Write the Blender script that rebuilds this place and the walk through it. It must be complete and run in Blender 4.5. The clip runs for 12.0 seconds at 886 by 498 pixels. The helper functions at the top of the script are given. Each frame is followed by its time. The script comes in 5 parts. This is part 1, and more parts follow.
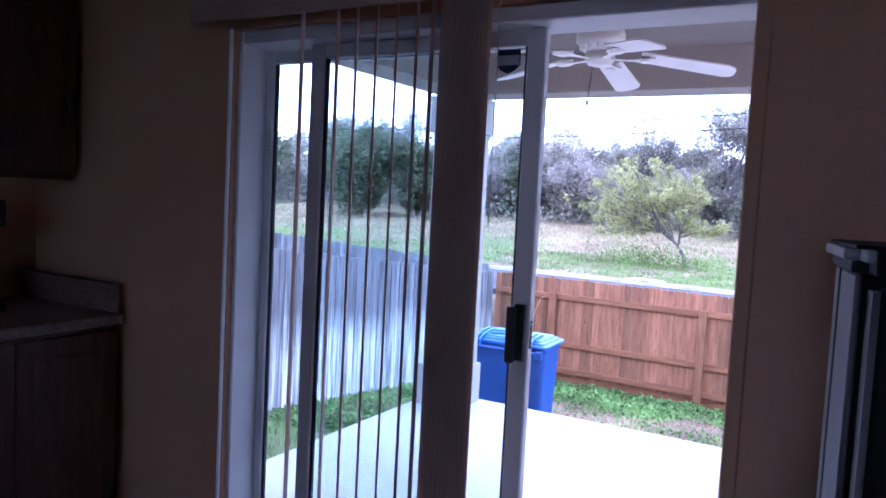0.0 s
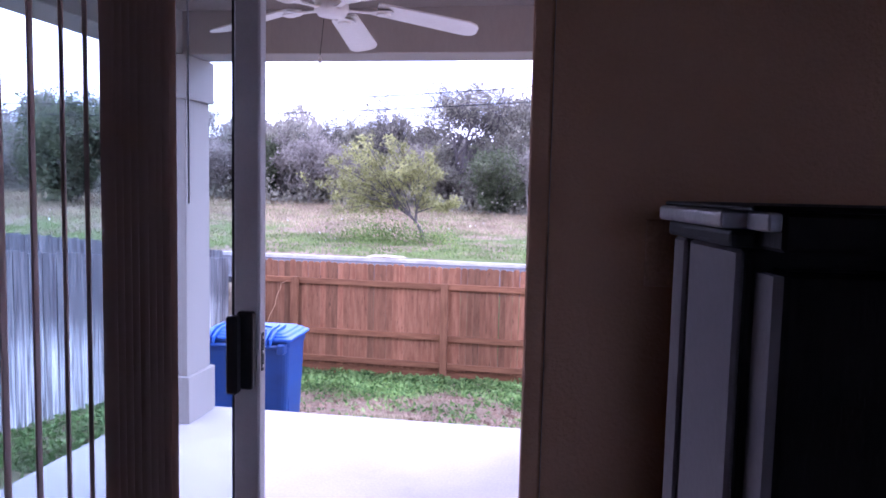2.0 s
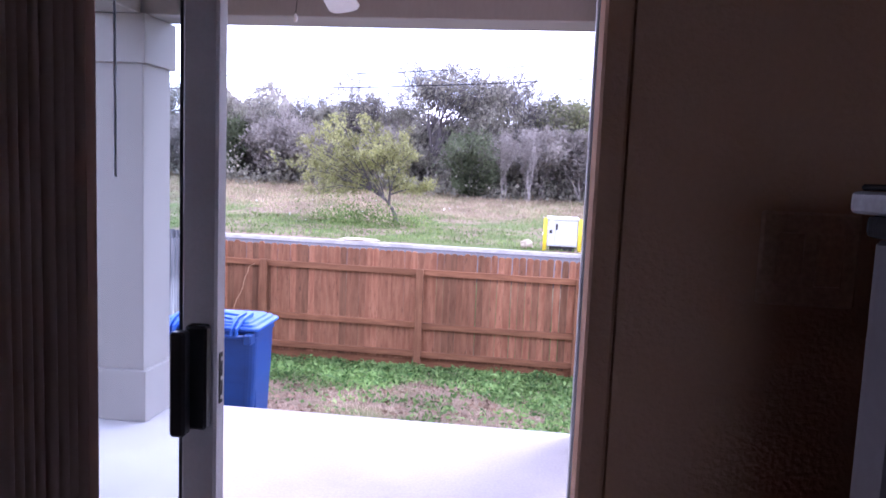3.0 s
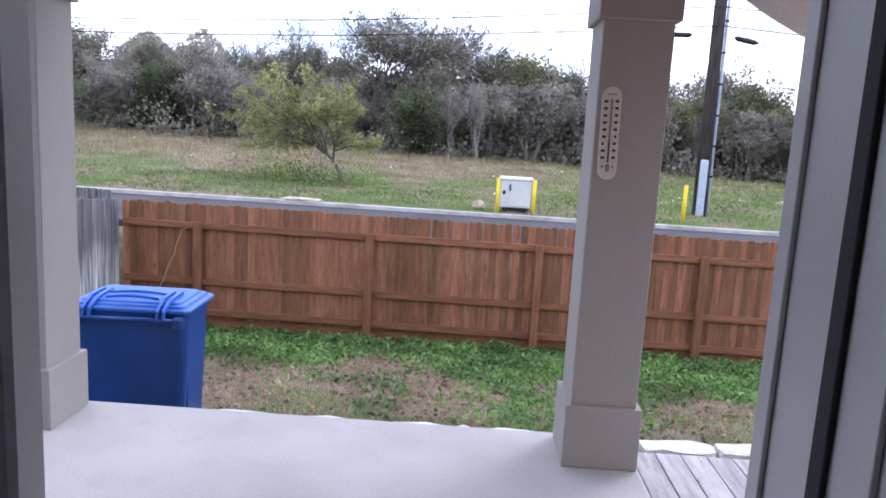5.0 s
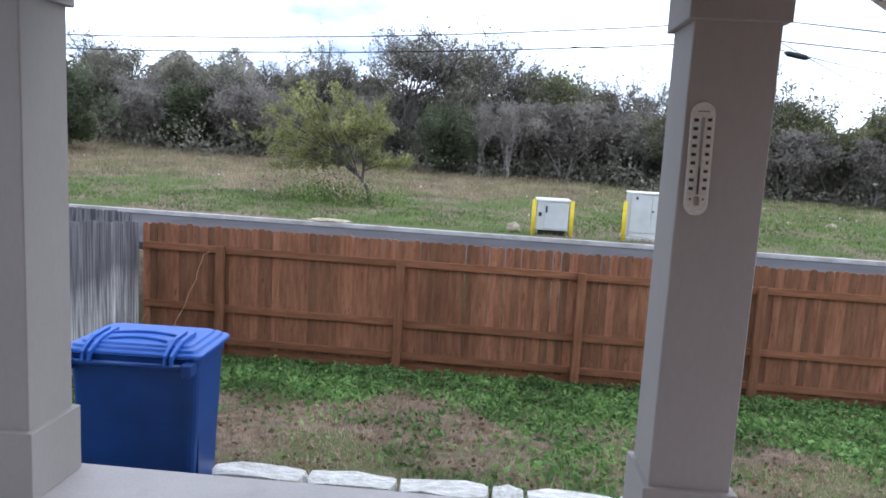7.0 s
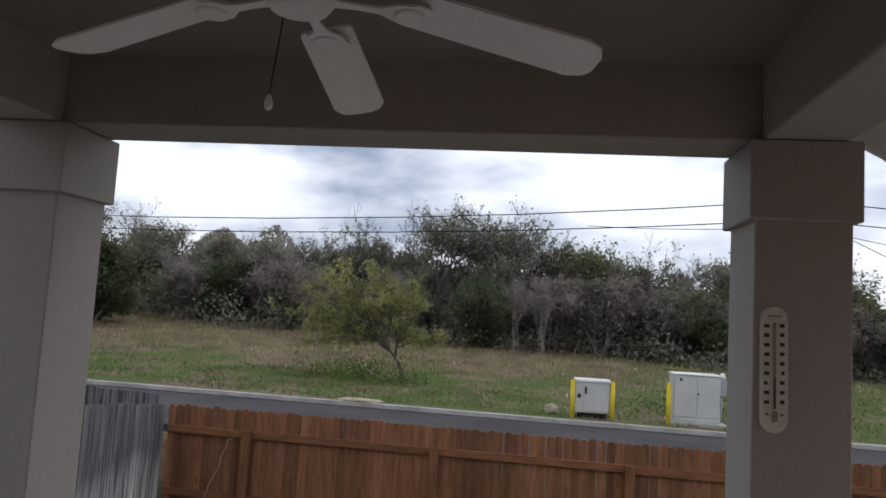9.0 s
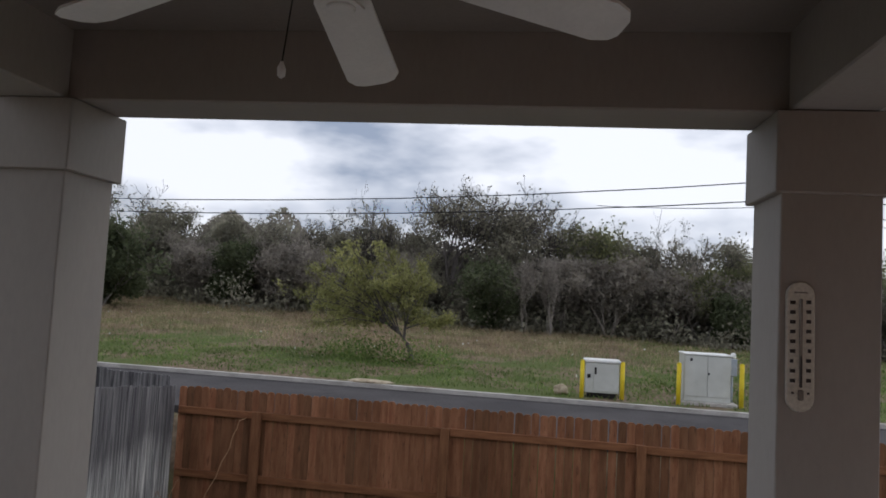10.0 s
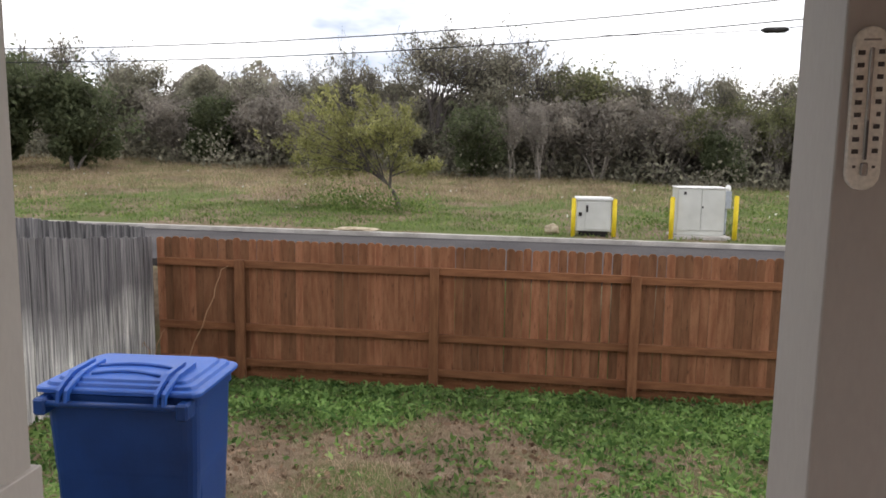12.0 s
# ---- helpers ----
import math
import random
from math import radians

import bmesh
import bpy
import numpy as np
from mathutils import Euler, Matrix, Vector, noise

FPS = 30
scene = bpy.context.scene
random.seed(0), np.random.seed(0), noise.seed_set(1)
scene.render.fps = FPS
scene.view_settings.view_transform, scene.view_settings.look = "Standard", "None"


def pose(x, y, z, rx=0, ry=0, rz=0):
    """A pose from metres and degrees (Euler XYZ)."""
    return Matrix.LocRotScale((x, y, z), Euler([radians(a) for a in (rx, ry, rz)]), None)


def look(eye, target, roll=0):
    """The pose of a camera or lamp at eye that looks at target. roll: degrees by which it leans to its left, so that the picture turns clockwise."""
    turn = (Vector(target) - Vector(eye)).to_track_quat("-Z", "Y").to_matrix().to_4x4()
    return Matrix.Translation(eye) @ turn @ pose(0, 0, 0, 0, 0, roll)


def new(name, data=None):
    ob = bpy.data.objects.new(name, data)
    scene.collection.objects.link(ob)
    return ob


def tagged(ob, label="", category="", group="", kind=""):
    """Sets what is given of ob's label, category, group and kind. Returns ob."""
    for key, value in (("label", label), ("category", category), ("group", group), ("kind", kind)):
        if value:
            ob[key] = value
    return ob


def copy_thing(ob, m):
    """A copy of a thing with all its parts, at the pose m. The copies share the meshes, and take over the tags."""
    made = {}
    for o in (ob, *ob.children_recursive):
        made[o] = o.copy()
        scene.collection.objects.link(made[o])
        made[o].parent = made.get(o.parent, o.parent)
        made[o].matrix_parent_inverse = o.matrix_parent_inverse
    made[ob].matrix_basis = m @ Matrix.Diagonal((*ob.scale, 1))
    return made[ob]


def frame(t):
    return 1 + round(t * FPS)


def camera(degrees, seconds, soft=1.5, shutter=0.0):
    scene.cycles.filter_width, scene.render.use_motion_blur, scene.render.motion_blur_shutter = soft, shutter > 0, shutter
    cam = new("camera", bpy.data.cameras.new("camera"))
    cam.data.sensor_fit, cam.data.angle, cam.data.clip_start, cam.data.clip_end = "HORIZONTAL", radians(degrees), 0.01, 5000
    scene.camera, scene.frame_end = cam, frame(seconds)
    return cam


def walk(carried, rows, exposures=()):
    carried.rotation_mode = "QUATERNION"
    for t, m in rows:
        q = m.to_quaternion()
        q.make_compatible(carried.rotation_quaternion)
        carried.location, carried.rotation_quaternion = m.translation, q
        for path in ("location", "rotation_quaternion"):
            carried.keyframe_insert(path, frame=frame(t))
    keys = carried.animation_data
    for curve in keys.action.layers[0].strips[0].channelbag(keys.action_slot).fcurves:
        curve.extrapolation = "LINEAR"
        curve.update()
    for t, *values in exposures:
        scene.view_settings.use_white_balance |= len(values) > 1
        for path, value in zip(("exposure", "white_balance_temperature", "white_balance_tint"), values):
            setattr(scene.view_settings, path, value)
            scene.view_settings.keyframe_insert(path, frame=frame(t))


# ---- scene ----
# ---- the walk ----
PATH = [
    # seconds, eye, a point looked at, lean
    (0, (0.742, -1.816, 1.603), (-0.237, -0.077, 1.466), 3.0),
    (0.5, (0.720, -1.666, 1.602), (-0.094, 0.156, 1.462), 2.1),
    (1, (0.664, -1.545, 1.582), (0.040, 0.351, 1.447), 1.9),
    (1.5, (0.597, -1.435, 1.578), (0.172, 0.514, 1.430), 1.4),
    (2, (0.568, -1.322, 1.577), (0.256, 0.647, 1.412), 1.3),
    (2.5, (0.522, -1.150, 1.575), (0.249, 0.824, 1.390), 1.8),
    (3, (0.432, -0.968, 1.563), (0.203, 1.009, 1.353), 2.4),
    (3.5, (0.384, -0.836, 1.559), (0.194, 1.140, 1.316), 2.6),
    (3.7, (0.368, -0.768, 1.558), (0.197, 1.207, 1.300), 2.8),
    (5.3, (0.222, -0.230, 1.586), (0.165, 1.743, 1.257), 3.2),
    (5.5, (0.224, -0.164, 1.58), (0.16, 1.808, 1.249), 3.1),
    (6, (0.212, -0.027, 1.585), (0.115, 1.944, 1.26), 3.1),
    (6.5, (0.177, 0.121, 1.584), (0.052, 2.092, 1.271), 2.9),
    (7, (0.112, 0.242, 1.604), (-0.030, 2.217, 1.325), 3.2),
    (7.5, (0.074, 0.318, 1.640), (-0.094, 2.304, 1.465), 3.2),
    (9.5, (0.032, 0.495, 1.727), (-0.239, 2.464, 1.949), 3.4),
    (10, (0.011, 0.527, 1.707), (-0.263, 2.504, 1.84), 3.1),
    (10.5, (0.015, 0.619, 1.679), (-0.265, 2.599, 1.708), 2.4),
    (11, (0.07, 0.758, 1.638), (-0.232, 2.733, 1.563), 2.0),
    (11.5, (0.075, 0.898, 1.543), (-0.240, 2.866, 1.371), 1.5),
    (12, (-0.022, 1.000, 1.480), (-0.247, 2.971, 1.218), 0.9),
]
EXPOSURES = [
    # seconds, stops, kelvin, tint
    (0, 1.6, 4600, 32), (1.0, 1.2, 4650, 45), (1.5, 1.12, 4750, 45), (2.5, 1.12, 5200, 41), (3.5, 1.05, 5200, 36), (5.5, 0.0, 5450, 16), (7.0, -0.15, 5450, 12),
    (7.5, -0.22, 5600, 10), (9.5, -1.32, 6100, 12), (10.5, -1.25, 6250, 12), (11.0, -1.1, 6450, 12), (11.5, -0.68, 6550, 12), (12, -0.36, 6650, 12),
]

cam = camera(62.8, 12.0, soft=1.7)
walk(cam, [(t, look(e, a, r)) for t, e, a, r in PATH], exposures=EXPOSURES)

# ---- world and sun: bright broken overcast ----
world = bpy.data.worlds.new("overcast_sky")
scene.world = world
world.use_nodes = True
wn, wl = world.node_tree.nodes, world.node_tree.links
wn.clear()
sky = wn.new("ShaderNodeTexSky")
sky.sky_type, sky.sun_disc = "NISHITA", False
sky.sun_elevation, sky.sun_rotation = radians(48), radians(40)
coord = wn.new("ShaderNodeTexCoord")
stretch = wn.new("ShaderNodeMapping")
stretch.inputs["Scale"].default_value = (1.0, 1.0, 2.6)
stretch.inputs["Location"].default_value = (0.52, 0.1, 0.2)
puffs = wn.new("ShaderNodeTexNoise")
puffs.inputs["Scale"].default_value, puffs.inputs["Detail"].default_value = 2.6, 7.0
puffs.inputs["Roughness"].default_value = 0.52
ramp = wn.new("ShaderNodeValToRGB")
ramp.color_ramp.elements[0].position, ramp.color_ramp.elements[0].color = 0.37, (6.6, 7.6, 9.4, 1)
ramp.color_ramp.elements[1].position, ramp.color_ramp.elements[1].color = 0.515, (19.5, 19.6, 20.0, 1)
blend = wn.new("ShaderNodeMixRGB")
blend.inputs[0].default_value = 0.88
ground_bg = wn.new("ShaderNodeBackground")
ground_bg.inputs["Strength"].default_value = 0.135
wout = wn.new("ShaderNodeOutputWorld")
wl.new(coord.outputs["Generated"], stretch.inputs["Vector"])
wl.new(stretch.outputs["Vector"], puffs.inputs["Vector"])
wl.new(puffs.outputs["Fac"], ramp.inputs["Fac"])
wl.new(sky.outputs["Color"], blend.inputs[1])
wl.new(ramp.outputs["Color"], blend.inputs[2])
wl.new(blend.outputs["Color"], ground_bg.inputs["Color"])
wl.new(ground_bg.outputs["Background"], wout.inputs["Surface"])

sun_data = bpy.data.lights.new("sun", "SUN")
sun_data.energy, sun_data.angle, sun_data.color = 1.0, radians(14), (1.0, 0.95, 0.88)
sun = new("sun", sun_data)
sun.matrix_world = look((0, 0, 20), (-9.2, -11.0, 4.0))


# ---- materials ----
def node_material(name):
    m = bpy.data.materials.new(name)
    m.use_nodes = True
    n, l = m.node_tree.nodes, m.node_tree.links
    return m, n, l, n["Principled BSDF"]


def surface(name, a, b, scale=6.0, rough=0.7, bump=0.2, fine=90.0, stretch_by=(1, 1, 1), metal=0.0, per_object=0.0,
            per_island=0.0, spots=0.0, spec=0.3, mid=0.5, depth=0.01, speck=0.14):
    """Two colours mixed by coarse noise, fine grain as value and relief, and a random shift for each piece."""
    m, n, l, p = node_material(name)
    tc = n.new("ShaderNodeTexCoord")
    mp = n.new("ShaderNodeMapping")
    mp.inputs["Scale"].default_value = stretch_by
    l.new(tc.outputs["Object"], mp.inputs["Vector"])
    vec = mp.outputs["Vector"]
    if per_object:
        info = n.new("ShaderNodeObjectInfo")
        push = n.new("ShaderNodeVectorMath")
        push.operation = "MULTIPLY_ADD"
        push.inputs[1].default_value = (37.0, 53.0, 71.0)
        l.new(info.outputs["Random"], push.inputs[0])
        l.new(vec, push.inputs[2])
        vec = push.outputs["Vector"]
    coarse = n.new("ShaderNodeTexNoise")
    coarse.inputs["Scale"].default_value, coarse.inputs["Detail"].default_value = scale, 5.0
    grain = n.new("ShaderNodeTexNoise")
    grain.inputs["Scale"].default_value, grain.inputs["Detail"].default_value = fine, 4.0
    l.new(vec, coarse.inputs["Vector"])
    l.new(vec, grain.inputs["Vector"])
    cr = n.new("ShaderNodeValToRGB")
    cr.color_ramp.elements[0].position, cr.color_ramp.elements[0].color = mid - 0.16, (*a, 1)
    cr.color_ramp.elements[1].position, cr.color_ramp.elements[1].color = mid + 0.16, (*b, 1)
    l.new(coarse.outputs["Fac"], cr.inputs["Fac"])
    hsv = n.new("ShaderNodeHueSaturation")
    l.new(cr.outputs["Color"], hsv.inputs["Color"])
    span = n.new("ShaderNodeMapRange")
    span.inputs["From Min"].default_value, span.inputs["From Max"].default_value = 0.3, 0.7
    span.inputs["To Min"].default_value, span.inputs["To Max"].default_value = 1 - speck, 1 + speck
    l.new(grain.outputs["Fac"], span.inputs["Value"])
    value = span.outputs["Result"]
    rnd = None
    if per_object:
        rnd = (info.outputs["Random"], per_object)
    if per_island:
        geo = n.new("ShaderNodeNewGeometry")
        rnd = (geo.outputs["Random Per Island"], per_island)
    if rnd:
        sh = n.new("ShaderNodeMapRange")
        sh.inputs["To Min"].default_value, sh.inputs["To Max"].default_value = 1 - rnd[1], 1 + rnd[1]
        l.new(rnd[0], sh.inputs["Value"])
        mul = n.new("ShaderNodeMath")
        mul.operation = "MULTIPLY"
        l.new(value, mul.inputs[0])
        l.new(sh.outputs["Result"], mul.inputs[1])
        value = mul.outputs["Value"]
        hue = n.new("ShaderNodeMapRange")
        hue.inputs["To Min"].default_value, hue.inputs["To Max"].default_value = 0.5 + 0.010 * rnd[1], 0.5 - 0.010 * rnd[1]
        l.new(rnd[0], hue.inputs["Value"])
        l.new(hue.outputs["Result"], hsv.inputs["Hue"])
    l.new(value, hsv.inputs["Value"])
    col = hsv.outputs["Color"]
    if spots:
        vor = n.new("ShaderNodeTexNoise")
        vor.inputs["Scale"].default_value, vor.inputs["Detail"].default_value = scale * 3.1, 2.0
        l.new(vec, vor.inputs["Vector"])
        sr = n.new("ShaderNodeMapRange")
        sr.inputs["From Min"].default_value, sr.inputs["From Max"].default_value = 0.62, 0.72
        sr.inputs["To Min"].default_value, sr.inputs["To Max"].default_value = 0.0, spots
        l.new(vor.outputs["Fac"], sr.inputs["Value"])
        dk = n.new("ShaderNodeMixRGB")
        dk.inputs[2].default_value = (a[0] * 0.35, a[1] * 0.35, a[2] * 0.35, 1)
        l.new(sr.outputs["Result"], dk.inputs[0])
        l.new(col, dk.inputs[1])
        col = dk.outputs["Color"]
    l.new(col, p.inputs["Base Color"])
    rr = n.new("ShaderNodeMapRange")
    rr.inputs["To Min"].default_value, rr.inputs["To Max"].default_value = max(rough - 0.12, 0.02), min(rough + 0.12, 1)
    l.new(coarse.outputs["Fac"], rr.inputs["Value"])
    l.new(rr.outputs["Result"], p.inputs["Roughness"])
    p.inputs["Metallic"].default_value = metal
    p.inputs["Specular IOR Level"].default_value = spec
    if bump:
        bp = n.new("ShaderNodeBump")
        bp.inputs["Strength"].default_value, bp.inputs["Distance"].default_value = bump, depth
        l.new(grain.outputs["Fac"], bp.inputs["Height"])
        l.new(bp.outputs["Normal"], p.inputs["Normal"])
    return m


def leaf_material(name, a, b, light=0.35):
    """Leaves: a random colour for each leaf between two, with some light coming through."""
    m, n, l, p = node_material(name)
    geo = n.new("ShaderNodeNewGeometry")
    cr = n.new("ShaderNodeValToRGB")
    cr.color_ramp.elements[0].color, cr.color_ramp.elements[1].color = (*a, 1), (*b, 1)
    l.new(geo.outputs["Random Per Island"], cr.inputs["Fac"])
    tc = n.new("ShaderNodeTexCoord")
    no = n.new("ShaderNodeTexNoise")
    no.inputs["Scale"].default_value = 1.1
    l.new(tc.outputs["Object"], no.inputs["Vector"])
    sp = n.new("ShaderNodeMapRange")
    sp.inputs["From Min"].default_value, sp.inputs["From Max"].default_value = 0.3, 0.7
    sp.inputs["To Min"].default_value, sp.inputs["To Max"].default_value = 0.6, 1.35
    l.new(no.outputs["Fac"], sp.inputs["Value"])
    hsv = n.new("ShaderNodeHueSaturation")
    l.new(cr.outputs["Color"], hsv.inputs["Color"])
    l.new(sp.outputs["Result"], hsv.inputs["Value"])
    l.new(hsv.outputs["Color"], p.inputs["Base Color"])
    p.inputs["Roughness"].default_value, p.inputs["Specular IOR Level"].default_value = 0.6, 0.15
    tr = n.new("ShaderNodeBsdfTranslucent")
    l.new(hsv.outputs["Color"], tr.inputs["Color"])
    mx = n.new("ShaderNodeMixShader")
    mx.inputs[0].default_value = light
    l.new(p.outputs["BSDF"], mx.inputs[1])
    l.new(tr.outputs["BSDF"], mx.inputs[2])
    l.new(mx.outputs["Shader"], n["Material Output"].inputs["Surface"])
    return m


def plain(name, c, rough=0.5, metal=0.0, spec=0.4):
    return surface(name, tuple(v * 0.9 for v in c), tuple(min(v * 1.08, 1) for v in c), 9.0, rough, 0.05, 160.0, metal=metal, spec=spec)


def glass_material(name, tint):
    m, n, l, p = node_material(name)
    p.inputs["Base Color"].default_value = (*tint, 1)
    p.inputs["Roughness"].default_value = 0.0
    p.inputs["IOR"].default_value = 1.45
    p.inputs["Transmission Weight"].default_value = 1.0
    return m


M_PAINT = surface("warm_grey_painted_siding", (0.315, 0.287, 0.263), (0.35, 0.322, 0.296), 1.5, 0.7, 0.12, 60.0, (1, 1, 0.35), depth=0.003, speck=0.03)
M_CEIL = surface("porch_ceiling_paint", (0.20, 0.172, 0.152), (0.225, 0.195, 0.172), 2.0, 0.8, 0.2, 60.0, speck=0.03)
M_STUCCO = surface("house_stucco", (0.42, 0.38, 0.33), (0.5, 0.46, 0.4), 2.0, 0.9, 0.5, 70.0)
M_SLAB = surface("patio_concrete", (0.385, 0.358, 0.336), (0.49, 0.462, 0.44), 1.3, 0.85, 0.3, 70.0, spots=0.08, depth=0.004, speck=0.06)
M_KERB = surface("kerb_concrete", (0.34, 0.32, 0.29), (0.52, 0.49, 0.46), 3.0, 0.9, 0.3, 40.0)
M_ROAD = surface("asphalt", (0.062, 0.058, 0.060), (0.092, 0.086, 0.087), 0.7, 0.95, 0.4, 60.0, spots=0.2, spec=0.1)
M_CEDAR = surface("cedar_pickets", (0.175, 0.070, 0.032), (0.265, 0.124, 0.064), 4.0, 0.8, 0.4, 60.0, (5, 5, 0.7), per_object=0.36, spots=0.6, speck=0.12)
M_CEDAR_RAIL = surface("cedar_rails", (0.16, 0.064, 0.027), (0.245, 0.108, 0.050), 4.0, 0.8, 0.4, 50.0, (0.8, 7, 7), per_object=0.12)
M_CEDAR_POST = surface("cedar_posts", (0.155, 0.064, 0.028), (0.235, 0.108, 0.052), 4.0, 0.8, 0.4, 50.0, (7, 7, 0.8), per_object=0.12)
M_GREYWOOD = surface("dark_weathered_wood", (0.05, 0.048, 0.054), (0.24, 0.23, 0.235), 3.2, 0.9, 0.6, 60.0, (9, 9, 0.55), per_object=0.25, spots=0.3)


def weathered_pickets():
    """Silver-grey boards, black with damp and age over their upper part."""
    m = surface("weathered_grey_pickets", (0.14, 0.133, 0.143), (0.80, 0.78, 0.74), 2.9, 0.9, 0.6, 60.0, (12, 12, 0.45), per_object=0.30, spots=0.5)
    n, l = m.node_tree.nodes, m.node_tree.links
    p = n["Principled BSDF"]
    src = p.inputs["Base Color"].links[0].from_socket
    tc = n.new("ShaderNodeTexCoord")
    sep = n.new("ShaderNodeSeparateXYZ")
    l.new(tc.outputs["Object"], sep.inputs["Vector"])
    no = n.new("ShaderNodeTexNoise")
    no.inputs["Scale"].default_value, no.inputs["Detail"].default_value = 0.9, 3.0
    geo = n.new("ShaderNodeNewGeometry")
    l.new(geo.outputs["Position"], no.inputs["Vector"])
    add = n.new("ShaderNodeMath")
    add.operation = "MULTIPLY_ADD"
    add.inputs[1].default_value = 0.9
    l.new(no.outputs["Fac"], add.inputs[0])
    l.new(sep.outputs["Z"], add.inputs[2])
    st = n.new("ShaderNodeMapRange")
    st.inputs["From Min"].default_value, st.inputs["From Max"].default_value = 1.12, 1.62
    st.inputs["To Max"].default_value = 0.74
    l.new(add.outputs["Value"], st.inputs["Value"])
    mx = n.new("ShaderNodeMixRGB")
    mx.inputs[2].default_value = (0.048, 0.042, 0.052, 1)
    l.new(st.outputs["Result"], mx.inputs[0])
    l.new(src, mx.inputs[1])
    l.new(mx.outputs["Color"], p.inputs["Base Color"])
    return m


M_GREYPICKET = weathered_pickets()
M_DECK = surface("weathered_deck_boards", (0.34, 0.32, 0.32), (0.52, 0.49, 0.48), 4.0, 0.85, 0.4, 60.0, (8, 0.8, 8), per_object=0.15, spots=0.5)
M_STONE = surface("white_limestone", (0.55, 0.52, 0.45), (0.82, 0.8, 0.75), 7.0, 0.9, 0.8, 30.0, per_object=0.08, spots=0.2, depth=0.03)
M_ROCK = surface("tan_fieldstone", (0.30, 0.24, 0.16), (0.5, 0.43, 0.32), 9.0, 0.9, 0.8, 30.0)
# Tub blue is set at about half the brightness of the lid blue.
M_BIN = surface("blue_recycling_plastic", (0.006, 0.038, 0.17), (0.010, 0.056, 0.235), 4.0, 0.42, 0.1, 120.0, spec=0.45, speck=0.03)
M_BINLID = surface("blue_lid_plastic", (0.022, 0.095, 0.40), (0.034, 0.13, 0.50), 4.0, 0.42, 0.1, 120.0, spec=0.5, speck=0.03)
M_BLACK = surface("black_plastic", (0.008, 0.008, 0.009), (0.014, 0.014, 0.016), 9.0, 0.35, 0.05)
M_RUBBER = surface("black_rubber", (0.015, 0.015, 0.015), (0.03, 0.03, 0.03), 9.0, 0.9, 0.3)
M_ALU = surface("aluminium_frame", (0.54, 0.525, 0.52), (0.61, 0.595, 0.59), 5.0, 0.45, 0.05, 200.0, spec=0.5, speck=0.03)
M_GASKET = plain("dark_gasket", (0.02, 0.02, 0.025), 0.7)
M_VINYL = leaf_material("cream_vinyl_blind", (0.58, 0.41, 0.335), (0.62, 0.44, 0.36), 0.42)
M_FAN = surface("white_fan_paint", (0.70, 0.69, 0.67), (0.78, 0.77, 0.75), 5.0, 0.5, 0.1, 90.0, speck=0.03)
M_DARKMETAL = surface("dark_bronze_metal", (0.018, 0.017, 0.017), (0.04, 0.038, 0.036), 12.0, 0.5, 0.2, metal=0.5)
M_CLOTH = surface("cream_shade_cloth", (0.62, 0.57, 0.53), (0.72, 0.67, 0.63), 3.0, 0.9, 0.3, 220.0)
M_WALL = surface("tan_wall_paint", (0.49, 0.275, 0.17), (0.53, 0.305, 0.19), 2.0, 0.85, 0.25, 130.0, speck=0.03)
M_TRIM = surface("white_door_trim", (0.72, 0.70, 0.69), (0.80, 0.78, 0.77), 4.0, 0.55, 0.1, speck=0.03)
M_FLOOR = surface("tan_floor_tile", (0.26, 0.2, 0.15), (0.34, 0.27, 0.21), 3.0, 0.5, 0.15)
M_IVORY = surface("room_ceiling_paint", (0.6, 0.56, 0.52), (0.66, 0.62, 0.58), 3.0, 0.9, 0.3, 90.0)
M_CHERRY = surface("dark_cherry_wood", (0.045, 0.017, 0.010), (0.085, 0.032, 0.018), 5.0, 0.4, 0.15, 70.0, (6, 6, 0.7))
M_COUNTER = surface("speckled_laminate", (0.13, 0.09, 0.07), (0.21, 0.155, 0.12), 60.0, 0.4, 0.05, 150.0)
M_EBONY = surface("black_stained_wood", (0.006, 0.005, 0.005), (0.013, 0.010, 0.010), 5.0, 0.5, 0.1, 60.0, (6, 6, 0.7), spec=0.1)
# Cabinet side is black; the light it reflects is put into this grey.
M_SIDE = surface("black_side_painted_sheen", (0.125, 0.103, 0.107), (0.155, 0.13, 0.134), 4.0, 0.5, 0.08, 90.0, speck=0.03)
# Lighter grey imitates the shine along the cornice edge.
M_CORNICE = surface("cornice_painted_gloss", (0.25, 0.235, 0.245), (0.34, 0.32, 0.33), 14.0, 0.35, 0.1, 90.0, spec=0.5)
M_PLATE = plain("ivory_switch_plate", (0.56, 0.345, 0.235), 0.6, spec=0.2)
M_THERMO = surface("cream_thermometer_face", (0.55, 0.52, 0.45), (0.62, 0.59, 0.52), 6.0, 0.5, 0.05)
M_INK = plain("dark_print", (0.035, 0.03, 0.03), 0.6)
M_TUBE = plain("grey_glass_tube", (0.24, 0.22, 0.2), 0.2, spec=0.6)
M_YELLOW = surface("yellow_bollard_paint", (0.62, 0.46, 0.015), (0.74, 0.57, 0.03), 5.0, 0.6, 0.15, 60.0, spots=0.2)
M_UTIL = surface("pale_grey_green_enamel", (0.50, 0.51, 0.47), (0.58, 0.59, 0.55), 3.0, 0.5, 0.1, 60.0, spots=0.08, speck=0.03)
M_UTILTOP = plain("white_enamel_lid", (0.74, 0.74, 0.72), 0.5)
